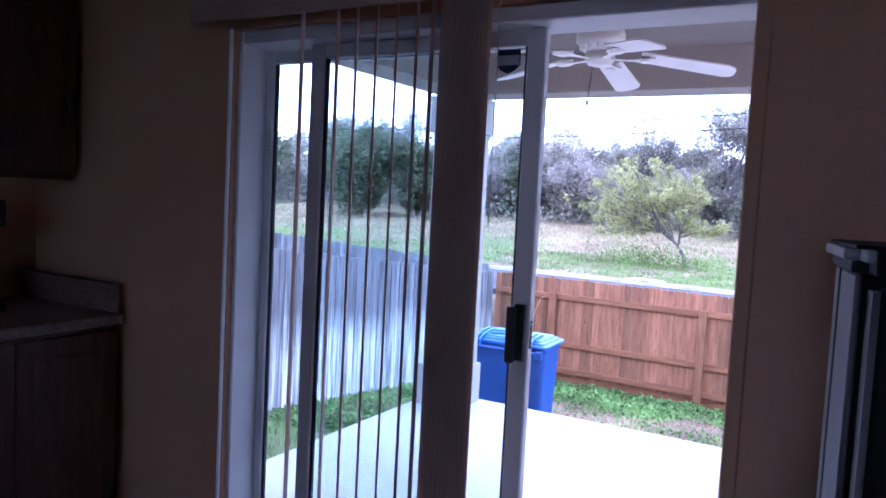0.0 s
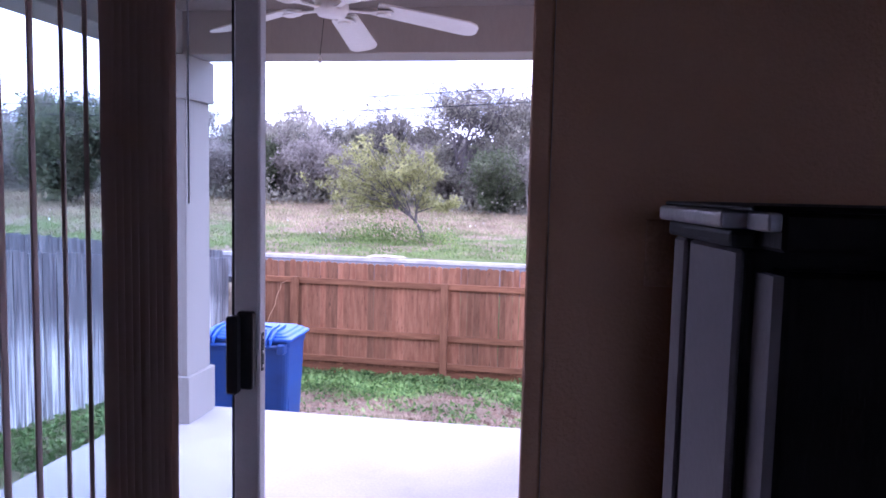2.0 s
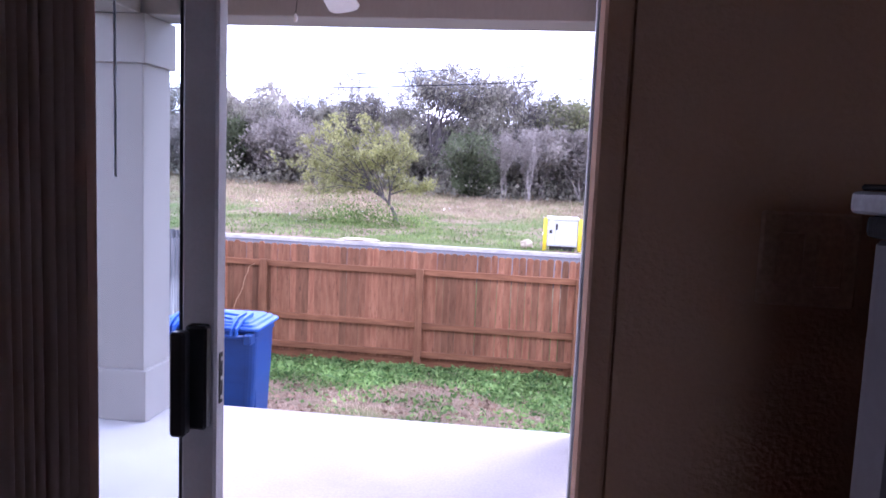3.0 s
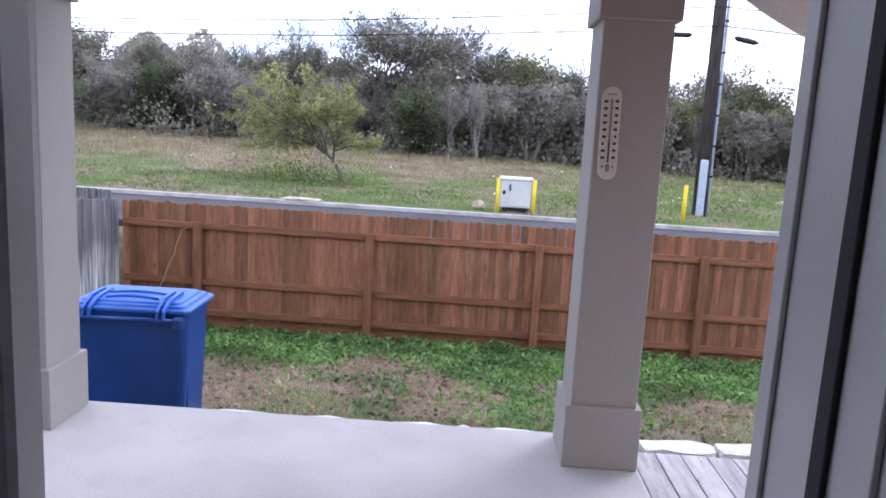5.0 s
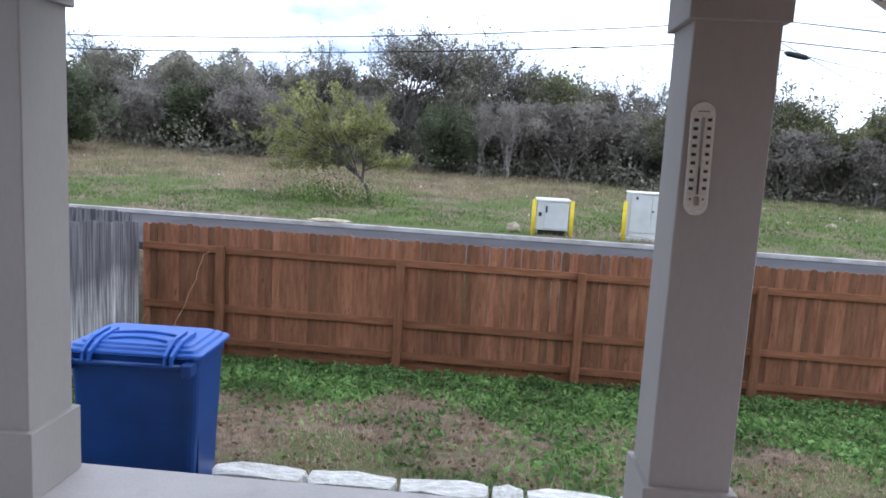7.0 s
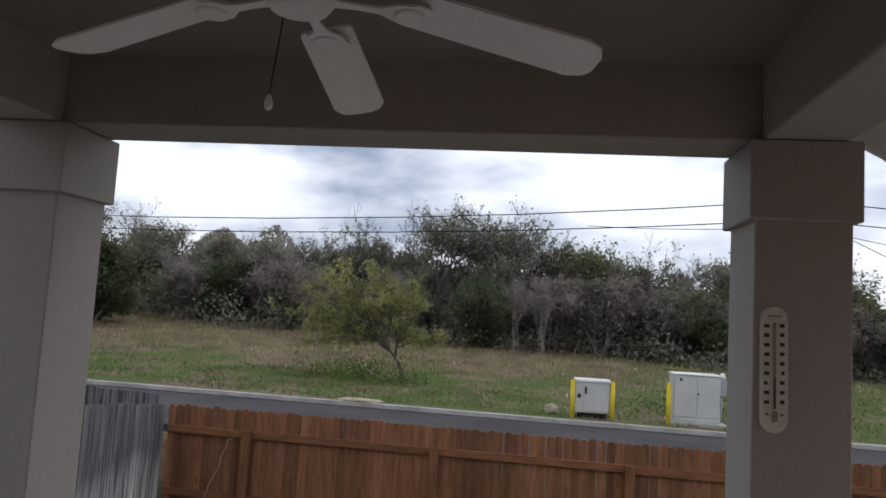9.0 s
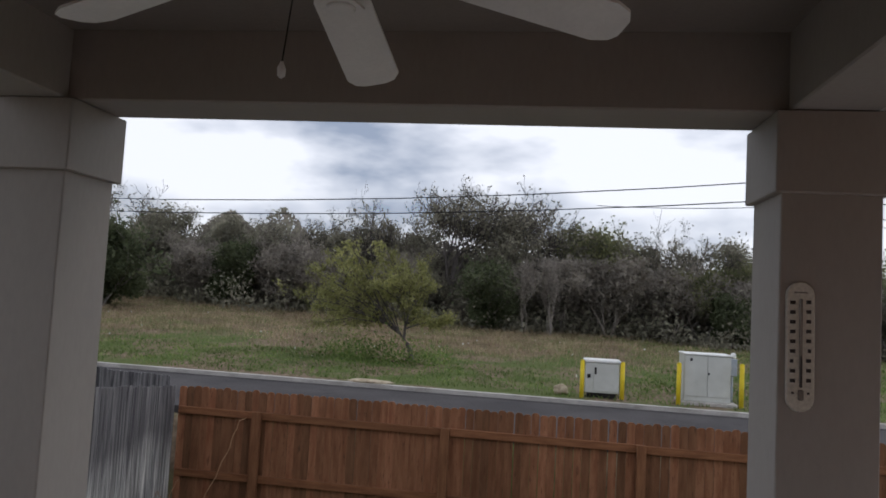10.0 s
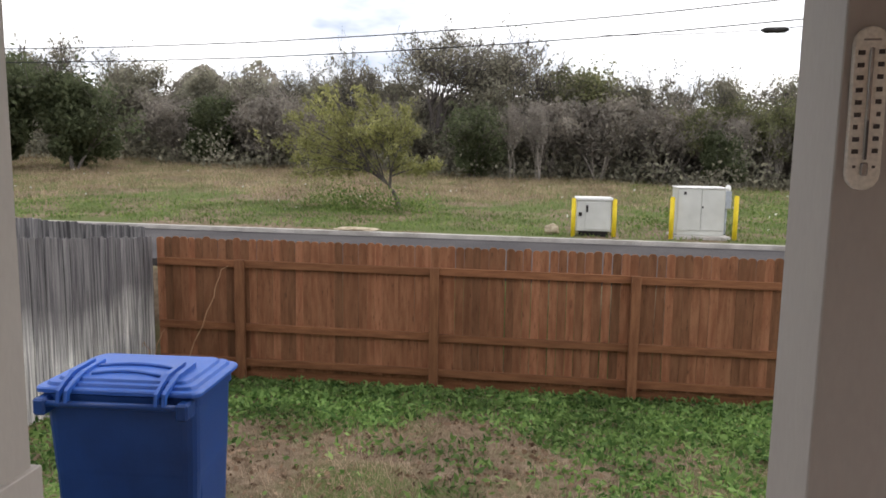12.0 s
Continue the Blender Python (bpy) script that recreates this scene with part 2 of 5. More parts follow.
M_POLE = surface("creosoted_pole_wood", (0.03, 0.024, 0.022), (0.075, 0.06, 0.055), 4.0, 0.9, 0.6, 40.0, (8, 8, 0.6))
M_CONDUIT = surface("grey_conduit", (0.34, 0.38, 0.44), (0.44, 0.48, 0.54), 6.0, 0.5, 0.1)
M_WIRE = plain("cable_black", (0.02, 0.02, 0.022), 0.6)
M_BARK = surface("grey_brown_bark", (0.115, 0.1, 0.088), (0.24, 0.215, 0.195), 6.0, 0.95, 0.8, 30.0, (4, 4, 1))
M_DARKBARK = surface("dark_oak_bark", (0.065, 0.056, 0.053), (0.14, 0.122, 0.114), 6.0, 0.95, 0.8, 30.0, (4, 4, 1))
M_PALEBARK = surface("pale_bark", (0.19, 0.165, 0.145), (0.34, 0.305, 0.27), 6.0, 0.95, 0.6, 30.0, (4, 4, 1))
M_TWIG = surface("dry_vine_stem", (0.36, 0.20, 0.11), (0.5, 0.3, 0.18), 9.0, 0.8, 0.2)
M_LEAF_OAK = leaf_material("oak_leaves", (0.215, 0.205, 0.155), (0.37, 0.35, 0.27), 0.55)
M_LEAF_JUN = leaf_material("juniper_sprays", (0.08, 0.098, 0.052), (0.15, 0.168, 0.092), 0.5)
M_LEAF_GREY = leaf_material("grey_brush_twigs", (0.22, 0.198, 0.17), (0.34, 0.305, 0.262), 0.5)
M_LEAF_LIME = leaf_material("sunlit_oak_leaves", (0.14, 0.15, 0.075), (0.28, 0.285, 0.15), 0.5)
M_LEAF_YEL = leaf_material("yellow_green_leaves", (0.19, 0.20, 0.075), (0.39, 0.375, 0.165), 0.5)
M_GRASS = leaf_material("green_weeds", (0.045, 0.105, 0.026), (0.27, 0.41, 0.13), 0.42)
M_DRY = leaf_material("dry_straw", (0.17, 0.115, 0.078), (0.46, 0.35, 0.25), 0.35)
M_FIELD = leaf_material("field_grass", (0.085, 0.16, 0.035), (0.225, 0.275, 0.09), 0.4)
M_TALLDRY = leaf_material("tall_dry_grass", (0.25, 0.19, 0.118), (0.44, 0.352, 0.235), 0.4)
M_LITTER = leaf_material("fallen_brown_leaves", (0.09, 0.055, 0.035), (0.40, 0.27, 0.18), 0.2)
M_FLOWER = leaf_material("white_seed_heads", (0.55, 0.55, 0.5), (0.75, 0.75, 0.7), 0.3)
M_GLASS = glass_material("door_glass", (0.80, 0.90, 0.95))
M_SHIELD = plain("navy_sticker", (0.02, 0.03, 0.10), 0.5)
M_SHIELDW = plain("pale_sticker_band", (0.35, 0.37, 0.42), 0.5)


def ground_material():
    """Soil, dead grass and green cover mixed by noise at two scales."""
    m, n, l, p = node_material("yard_soil_and_grass")
    tc = n.new("ShaderNodeTexCoord")
    n1 = n.new("ShaderNodeTexNoise")
    n1.inputs["Scale"].default_value, n1.inputs["Detail"].default_value = 0.7, 6.0
    n2 = n.new("ShaderNodeTexNoise")
    n2.inputs["Scale"].default_value, n2.inputs["Detail"].default_value = 9.0, 6.0
    n3 = n.new("ShaderNodeTexNoise")
    n3.inputs["Scale"].default_value, n3.inputs["Detail"].default_value = 55.0, 4.0
    for k in (n1, n2, n3):
        l.new(tc.outputs["Object"], k.inputs["Vector"])
    soil = n.new("ShaderNodeValToRGB")
    soil.color_ramp.elements[0].position, soil.color_ramp.elements[0].color = 0.35, (0.15, 0.112, 0.075, 1)
    soil.color_ramp.elements[1].position, soil.color_ramp.elements[1].color = 0.66, (0.31, 0.24, 0.17, 1)
    l.new(n2.outputs["Fac"], soil.inputs["Fac"])
    gr = n.new("ShaderNodeValToRGB")
    gr.color_ramp.elements[0].position, gr.color_ramp.elements[0].color = 0.3, (0.08, 0.115, 0.035, 1)
    gr.color_ramp.elements[1].position, gr.color_ramp.elements[1].color = 0.7, (0.17, 0.19, 0.075, 1)
    l.new(n3.outputs["Fac"], gr.inputs["Fac"])
    fac = n.new("ShaderNodeMapRange")
    fac.inputs["From Min"].default_value, fac.inputs["From Max"].default_value = 0.44, 0.56
    l.new(n1.outputs["Fac"], fac.inputs["Value"])
    mx = n.new("ShaderNodeMixRGB")
    l.new(fac.outputs["Result"], mx.inputs[0])
    l.new(soil.outputs["Color"], mx.inputs[1])
    l.new(gr.outputs["Color"], mx.inputs[2])
    l.new(mx.outputs["Color"], p.inputs["Base Color"])
    p.inputs["Roughness"].default_value, p.inputs["Specular IOR Level"].default_value = 0.95, 0.1
    bp = n.new("ShaderNodeBump")
    bp.inputs["Strength"].default_value, bp.inputs["Distance"].default_value = 0.8, 0.04
    l.new(n3.outputs["Fac"], bp.inputs["Height"])
    l.new(bp.outputs["Normal"], p.inputs["Normal"])
    return m


M_GROUND = ground_material()


# ---- mesh helpers ----
def part(name, bm, material, parent=None, label="", smooth=False):
    """One mesh object from a bmesh, under a thing or a part."""
    me = bpy.data.meshes.new(name)
    bm.to_mesh(me)
    bm.free()
    me.materials.append(material)
    if smooth:
        for f in me.polygons:
            f.use_smooth = True
    ob = new(name, me)
    if parent is not None:
        ob.parent = parent
    if label:
        ob["label"] = label
    return ob


def from_lists(name, verts, faces, material, parent=None, label="", smooth=False):
    me = bpy.data.meshes.new(name)
    me.from_pydata(verts, [], faces)
    me.update()
    me.materials.append(material)
    if smooth:
        for f in me.polygons:
            f.use_smooth = True
    ob = new(name, me)
    if parent is not None:
        ob.parent = parent
    if label:
        ob["label"] = label
    return ob


def thing(name, label, category, at=(0, 0, 0), group="", kind=""):
    ob = new(name)
    ob.empty_display_size = 0.1
    ob.location = at
    return tagged(ob, label, category, group, kind)


def box_bm(x0, x1, y0, y1, z0, z1, bevel=0.0, bm=None, segments=1):
    bm = bm or bmesh.new()
    made = bmesh.ops.create_cube(bm, size=1.0, matrix=Matrix.Translation(((x0 + x1) / 2, (y0 + y1) / 2, (z0 + z1) / 2)) @ Matrix.Diagonal((x1 - x0, y1 - y0, z1 - z0, 1)))
    if bevel:
        edges = list({e for v in made["verts"] for e in v.link_edges})
        bmesh.ops.bevel(bm, geom=edges, offset=bevel, segments=segments, affect="EDGES", profile=0.6)
    return bm


def cyl_bm(r0, r1, z0, z1, sides=20, x=0, y=0, bm=None, cap=True):
    bm = bm or bmesh.new()
    bmesh.ops.create_cone(bm, cap_ends=cap, segments=sides, radius1=r0, radius2=r1, depth=z1 - z0, matrix=Matrix.Translation((x, y, (z0 + z1) / 2)))
    return bm


def lathe_bm(profile, sides=28, x=0, y=0):
    """A turned shape from (radius, height) pairs."""
    bm = bmesh.new()
    rings = [[bm.verts.new((x + r * math.cos(2 * math.pi * k / sides), y + r * math.sin(2 * math.pi * k / sides), z)) for k in range(sides)] for r, z in profile]
    for a, b in zip(rings, rings[1:]):
        for k in range(sides):
            bm.faces.new((a[k], a[(k + 1) % sides], b[(k + 1) % sides], b[k]))
    bm.faces.new(rings[0][::-1])
    bm.faces.new(rings[-1])
    return bm


def tube_into(verts, faces, points, radii, sides=6):
    """A tapered tube along points, added to the lists."""
    base = len(verts)
    for i, (pt, r) in enumerate(zip(points, radii)):
        ahead = (points[min(i + 1, len(points) - 1)] - points[max(i - 1, 0)]).normalized()
        side = ahead.orthogonal().normalized()
        other = ahead.cross(side)
        for k in range(sides):
            a = 2 * math.pi * k / sides
            verts.append(tuple(pt + (side * math.cos(a) + other * math.sin(a)) * r))
    for i in range(len(points) - 1):
        for k in range(sides):
            a, b = base + i * sides + k, base + i * sides + (k + 1) % sides
            faces.append((a, b, b + sides, a + sides))
    faces.append(tuple(base + (len(points) - 1) * sides + k for k in range(sides)))
    faces.append(tuple(base + sides - 1 - k for k in range(sides)))


def leaves_mesh(name, centres, size, material, seed, parent=None, flat=0.0, long=1.6, pointed=True):
    """One mesh of many small leaf-shaped faces at the centres."""
    rng = np.random.default_rng(seed)
    c = np.asarray(centres, dtype=np.float64)
    n = len(c)
    d = rng.normal(size=(n, 3))
    d[:, 2] *= 1 - flat
    d /= np.linalg.norm(d, axis=1)[:, None]
    e = np.cross(d, rng.normal(size=(n, 3)))
    e /= np.linalg.norm(e, axis=1)[:, None]
    s = size * rng.uniform(0.6, 1.4, size=(n, 1))
    a, b = d * s * long * 0.5, e * s * 0.5
    if pointed:
        quad = np.stack((c - a, c + b, c + a, c - b), axis=1).reshape(-1, 3)
    else:
        quad = np.stack((c - a - b, c - a + b, c + a + b, c + a - b), axis=1).reshape(-1, 3)
    me = bpy.data.meshes.new(name)
    me.vertices.add(4 * n)
    me.vertices.foreach_set("co", quad.ravel())
    me.loops.add(4 * n)
    me.loops.foreach_set("vertex_index", np.arange(4 * n, dtype=np.int32))
    me.polygons.add(n)
    me.polygons.foreach_set("loop_start", np.arange(0, 4 * n, 4, dtype=np.int32))
    me.update(calc_edges=True)
    me.materials.append(material)
    ob = new(name, me)
    if parent is not None:
        ob.parent = parent
    return ob


def blades_mesh(name, roots, height, width, material, seed, lean=0.5):
    """One mesh of bent grass blades, two faces each, standing on the roots."""
    rng = np.random.default_rng(seed)
    r = np.asarray(roots, dtype=np.float64)
    n = len(r)
    h = height * rng.uniform(0.45, 1.4, size=n)
    turn = rng.uniform(0, 2 * np.pi, n)
    out = np.stack((np.cos(turn), np.sin(turn), np.zeros(n)), 1)
    side = np.stack((-np.sin(turn), np.cos(turn), np.zeros(n)), 1) * (width * rng.uniform(0.6, 1.3, n))[:, None]
    up = np.zeros((n, 3))
    up[:, 2] = h
    bend = (lean * h * rng.uniform(0.2, 1.2, n))[:, None]
    mid = r + up * 0.6 + out * bend * 0.35
    tip = r + up * 0.95 + out * bend
    v = np.stack((r - side * 0.5, r + side * 0.5, mid + side * 0.42, mid - side * 0.42, tip), axis=1).reshape(-1, 3)
    k = np.arange(n, dtype=np.int32)[:, None] * 5
    loops = np.concatenate((k + np.array([[0, 1, 2, 3]]), k + np.array([[3, 2, 4]])), axis=1).ravel()
    starts = (np.arange(n, dtype=np.int32)[:, None] * 7 + np.array([[0, 4]], dtype=np.int32)).ravel()
    me = bpy.data.meshes.new(name)
    me.vertices.add(5 * n)
    me.vertices.foreach_set("co", v.ravel())
    me.loops.add(7 * n)
    me.loops.foreach_set("vertex_index", loops.astype(np.int32))
    me.polygons.add(2 * n)
    me.polygons.foreach_set("loop_start", starts.astype(np.int32))
    me.update(calc_edges=True)
    me.materials.append(material)
    return new(name, me)


# ---- lie of the land ----
FENCE_Y = 8.9


def kerb_y(x):
    """The line of the far kerb."""
    x = min(max(x, -45.0), 14.0)
    return 13.05 - 0.055 * x


def smooth(a, b, v):
    v = min(max((v - a) / (b - a), 0.0), 1.0)
    return v * v * (3 - 2 * v)


def ground_z(x, y):
    """Height of the ground: a lawn that falls away from the house, a bank, the road, and a rising field."""
    lawn = -0.33 - 0.085 * min(max(y, 0.0), 4.6) - 0.108 * min(max(y - 4.6, 0.0), 4.6)
    k = kerb_y(x)
    if y < k:
        near = k - 3.35
        return lawn + (-0.06 - lawn) * smooth(min(9.0, near - 0.4), near, y)
    d = min(y - k, 26.0)
    field = 0.11 + 0.030 * d - 0.0019 * min(max(x, -18.0), 16.0) * d
    return -0.06 + (field + 0.06) * smooth(0.0, 0.12, y - k)


def field_bumps(x, y):
    return 0.05 * noise.noise(Vector((x * 0.6, y * 0.6, 0))) + 0.02 * noise.noise(Vector((x * 2.7, y * 2.7, 3)))


def sheet_z(x, y):
    k = kerb_y(x)
    calm = 0.35 if y < 9.0 else (0.0 if y < k + 0.3 else 1.0)
    return ground_z(x, y) + calm * field_bumps(x, y)


def spaced(lo, hi, step):
    return list(np.arange(lo, hi, step))


gx = [-600, -300, -150, -80, -50] + spaced(-36, -12, 1.0) + spaced(-12, 10, 0.25) + spaced(10, 30, 1.0) + [30, 50, 80, 150, 300, 600]
gy = [-600, -300, -120, -50, -20, -8, -2] + spaced(0, 9, 0.25) + spaced(9, 16, 0.12) + spaced(16, 40, 0.8) + [40, 55, 80, 150, 300, 600]
gv = [(x, y, sheet_z(x, y)) for y in gy for x in gx]
gf = [(j * len(gx) + i, j * len(gx) + i + 1, (j + 1) * len(gx) + i + 1, (j + 1) * len(gx) + i) for j in range(len(gy) - 1) for i in range(len(gx) - 1)]
tagged(from_lists("ground", gv, gf, M_GROUND, smooth=True), "patchy lawn and rising rough field of soil and grass", "ground", kind="structure")


# ---- road and kerb ----
def ribbon(name, off0, off1, z0, z1, material, label, category):
    """A strip that runs along the kerb line between two offsets from it, with some depth."""
    xs = spaced(-60, 40, 1.0)
    v, f = [], []
    for x in xs:
        k = kerb_y(x)
        v += [(x, k + off0, z0), (x, k + off0, z1), (x, k + off1, z1), (x, k + off1, z0)]
    for i in range(len(xs) - 1):
        a, b = 4 * i, 4 * i + 4
        f += [(a, a + 1, b + 1, b), (a + 1, a + 2, b + 2, b + 1), (a + 2, a + 3, b + 3, b + 2)]
    return tagged(from_lists(name, v, f, material), label, category, kind="structure")


ribbon("road", -3.3, -0.12, -0.4, 0.04, M_ROAD, "dark grey asphalt street behind the fence", "road")
ribbon("kerb_gutter", -0.12, -0.004, -0.4, 0.046, M_ROAD, "dark gutter strip along the street", "kerb")
ribbon("kerb", 0.0, 0.13, -0.4, 0.115, M_KERB, "pale concrete kerb along the field", "kerb")

# ---- patio slab, house shell, porch ----
tagged(part("patio_slab", box_bm(-2.2, 1.14, 0.156, 3.43, -0.75, 0.0, 0.012), M_SLAB), "smooth pale concrete patio slab", "floor", kind="structure")
FLOOR_Z = 0.15
tagged(part("floor", box_bm(-2.35, 4.6, -5.1, 0.155, -0.7, FLOOR_Z), M_FLOOR), "tan tiled room floor", "floor", kind="structure")
tagged(part("ceiling", box_bm(-2.35, 4.6, -5.1, -0.03, 2.62, 2.72), M_IVORY), "off-white painted room ceiling", "ceiling", kind="structure")
WALL_LABEL = "tan painted interior wall in deep shade"
DOOR_X0, DOOR_X1, DOOR_TOP = -1.100, 0.551, 2.13
WALL_IN, WALL_OUT = -0.03, 0.15
tagged(part("wall_door_side_a", box_bm(-2.35, DOOR_X0, WALL_IN, WALL_OUT, -0.7, 2.8), M_WALL), WALL_LABEL, "wall", kind="structure")
tagged(part("wall_door_side_b", box_bm(DOOR_X1, 4.6, WALL_IN, WALL_OUT, -0.7, 2.8), M_WALL), WALL_LABEL, "wall", kind="structure")
tagged(part("wall_over_door", box_bm(DOOR_X0, DOOR_X1, WALL_IN, WALL_OUT, DOOR_TOP, 2.8), M_WALL), WALL_LABEL, "wall", kind="structure")
tagged(part("wall_kitchen", box_bm(-2.35, -2.2, -5.1, -0.03, -0.7, 2.62), M_WALL), WALL_LABEL, "wall", kind="structure")
tagged(part("wall_far", box_bm(4.45, 4.6, -5.1, -0.03, -0.7, 2.62), M_WALL), WALL_LABEL, "wall", kind="structure")
# Unseen window opening, added to let daylight onto the door wall.
WIN = (0.2, 2.0, 1.05, 2.3)
tagged(part("wall_back_a", box_bm(-2.2, WIN[0], -5.1, -4.95, -0.7, 2.62), M_WALL), WALL_LABEL, "wall", kind="structure")
tagged(part("wall_back_b", box_bm(WIN[1], 4.45, -5.1, -4.95, -0.7, 2.62), M_WALL), WALL_LABEL, "wall", kind="structure")
tagged(part("wall_back_under", box_bm(WIN[0], WIN[1], -5.1, -4.95, -0.7, WIN[2]), M_WALL), WALL_LABEL, "wall", kind="structure")
tagged(part("wall_back_over", box_bm(WIN[0], WIN[1], -5.1, -4.95, WIN[3], 2.62), M_WALL), WALL_LABEL, "wall", kind="structure")
win = thing("window_1", "unseen white-framed window added behind the walker for light", "window", (WIN[0], -5.02, WIN[2]), kind="structure")
ww, wh = WIN[1] - WIN[0], WIN[3] - WIN[2]
for a, b, c, d in ((0, 0.05, 0, wh), (ww - 0.05, ww, 0, wh), (ww / 2 - 0.03, ww / 2 + 0.03, 0.05, wh - 0.05), (0.05, ww - 0.05, 0, 0.05), (0.05, ww - 0.05, wh - 0.05, wh)):
    part("window_frame", box_bm(a, b, -0.03, 0.03, c, d, 0.003), M_TRIM, win)
for a, b in ((0.05, ww / 2 - 0.03), (ww / 2 + 0.03, ww - 0.05)):
    pane_ob = part("pane", box_bm(a, b, -0.003, 0.003, 0.05, wh - 0.05), M_GLASS, win)
    pane_ob.visible_shadow = False
tagged(part("roof_over_room", box_bm(-2.6, 4.9, -5.3, 0.15, 2.8, 2.95), M_STUCCO), "flat closed house roof above the room", "roof", kind="structure")
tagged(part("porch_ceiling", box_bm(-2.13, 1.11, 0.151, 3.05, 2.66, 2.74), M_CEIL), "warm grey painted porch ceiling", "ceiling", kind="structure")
tagged(part("porch_roof", box_bm(-2.55, 1.5, 0.152, 3.8, 2.86, 3.0), M_STUCCO), "porch roof slab with overhanging eave", "roof", kind="structure")

BEAM_Z = 2.39


def beam(name, x0, x1, y0, y1):
    ob = part(name, box_bm(x0, x1, y0, y1, BEAM_Z, 2.86, 0.006), M_PAINT)
    return tagged(ob, "warm grey boxed porch beam", "beam", kind="structure")


beam("beam_front", -2.10, 1.08, 3.06, 3.335)
beam("beam_side_a", -2.10, -1.825, 0.152, 3.058)
beam("beam_side_b", 0.805, 1.08, 0.152, 3.058)


def column(x0):
    """A square boxed porch column with a plinth and a capital of trim boards."""
    c = thing("porch_column", "square warm grey boxed porch column with trim plinth", "column", (x0 + 0.17, 3.195, 0), "porch columns", "structure")
    part("shaft", box_bm(-0.158, 0.158, -0.158, 0.158, 0.0, BEAM_Z, 0.004), M_PAINT, c)
    for name, z0, z1 in (("plinth", 0.0, 0.312), ("capital", 2.112, BEAM_Z - 0.003)):
        bm = box_bm(-0.183, 0.183, -0.183, 0.183, z0, z1, 0.004)
        part(name, bm, M_PAINT, c)
    return c


column(-2.13)
column(0.77)


# ---- sliding door ----
def sliding_door():
    d = thing("sliding_door", "half-open aluminium sliding patio door with glass panels", "door", ((DOOR_X0 + DOOR_X1) / 2, 0.2, FLOOR_Z))
    d_inv = Matrix.Translation(d.location).inverted()

    def put(name, x0, x1, y0, y1, z0, z1, mat, parent=d, bevel=0.004, label=""):
        bm = box_bm(x0, x1, y0, y1, z0, z1, bevel)
        bmesh.ops.transform(bm, matrix=d_inv, verts=bm.verts)
        return part(name, bm, mat, parent, label)

    put("jamb", DOOR_X0 + 0.002, DOOR_X0 + 0.018, -0.012, 0.152, FLOOR_Z, DOOR_TOP - 0.002, M_ALU)
    j = put("jamb", DOOR_X1 - 0.014, DOOR_X1 - 0.002, 0.056, 0.374, FLOOR_Z, DOOR_TOP - 0.002, M_ALU)
    put("screen_post", DOOR_X1 - 0.0019, DOOR_X1 + 0.05, 0.1515, 0.374, FLOOR_Z, DOOR_TOP - 0.002, M_ALU, j)
    put("inner_return", DOOR_X1 - 0.038, DOOR_X1 - 0.002, -0.028, 0.055, FLOOR_Z, DOOR_TOP - 0.002, M_WALL, j, 0.004, "tan painted return")
    for y0, y1, mat, label in ((0.098, 0.106, M_ALU, ""), (0.108, 0.126, M_GASKET, "dark weatherstrip"), (0.168, 0.174, M_ALU, ""), (0.235, 0.258, M_GASKET, "dark screen track"), (0.348, 0.3745, M_ALU, "")):
        put("track_lip", DOOR_X1 - 0.020, DOOR_X1 - 0.0145, y0, y1, FLOOR_Z + 0.03, DOOR_TOP - 0.05, mat, j, 0.001, label)
    put("head", DOOR_X0 + 0.019, DOOR_X1 - 0.039, -0.012, 0.152, DOOR_TOP - 0.045, DOOR_TOP - 0.002, M_ALU)
    put("threshold", DOOR_X0 + 0.019, DOOR_X1 - 0.039, -0.012, 0.152, FLOOR_Z, FLOOR_Z + 0.022, M_ALU)

    def leaf(name, x0, x1, y0, y1, stile):
        frame_ = put(name, x0, x0 + stile, y0, y1, FLOOR_Z + 0.023, DOOR_TOP - 0.047, M_ALU)
        put("stile", x1 - stile, x1, y0, y1, FLOOR_Z + 0.023, DOOR_TOP - 0.047, M_ALU, frame_)
        put("rail", x0 + stile, x1 - stile, y0 + 0.002, y1 - 0.002, DOOR_TOP - 0.092, DOOR_TOP - 0.048, M_ALU, frame_)
        put("rail", x0 + stile, x1 - stile, y0 + 0.002, y1 - 0.002, FLOOR_Z + 0.024, FLOOR_Z + 0.10, M_ALU, frame_)
        ym = (y0 + y1) / 2
        for gx0, gx1 in ((x0 + stile, x0 + stile + 0.008), (x1 - stile - 0.008, x1 - stile)):
            put("gasket", gx0, gx1, ym - 0.008, ym + 0.008, FLOOR_Z + 0.10, DOOR_TOP - 0.092, M_GASKET, frame_, 0.0)
        pane = put("pane", x0 + stile + 0.0015, x1 - stile - 0.0015, ym - 0.003, ym + 0.003, FLOOR_Z + 0.098, DOOR_TOP - 0.09, M_GLASS, frame_, 0.0, "clear bluish glass pane")
        pane.visible_shadow = False
        return frame_

    leaf("fixed_panel", -1.080, -0.27, 0.104, 0.136, 0.034)
    s = leaf("sliding_panel", -0.845, -0.025, 0.058, 0.092, 0.055)
    # latch handle on the leading stile
    h = put("pull_handle", -0.065, -0.031, 0.036, 0.0575, 1.163, 1.322, M_BLACK, s, 0.004, "black plastic pull handle")
    put("grip", -0.077, -0.053, 0.012, 0.0355, 1.158, 1.316, M_BLACK, h, 0.004)
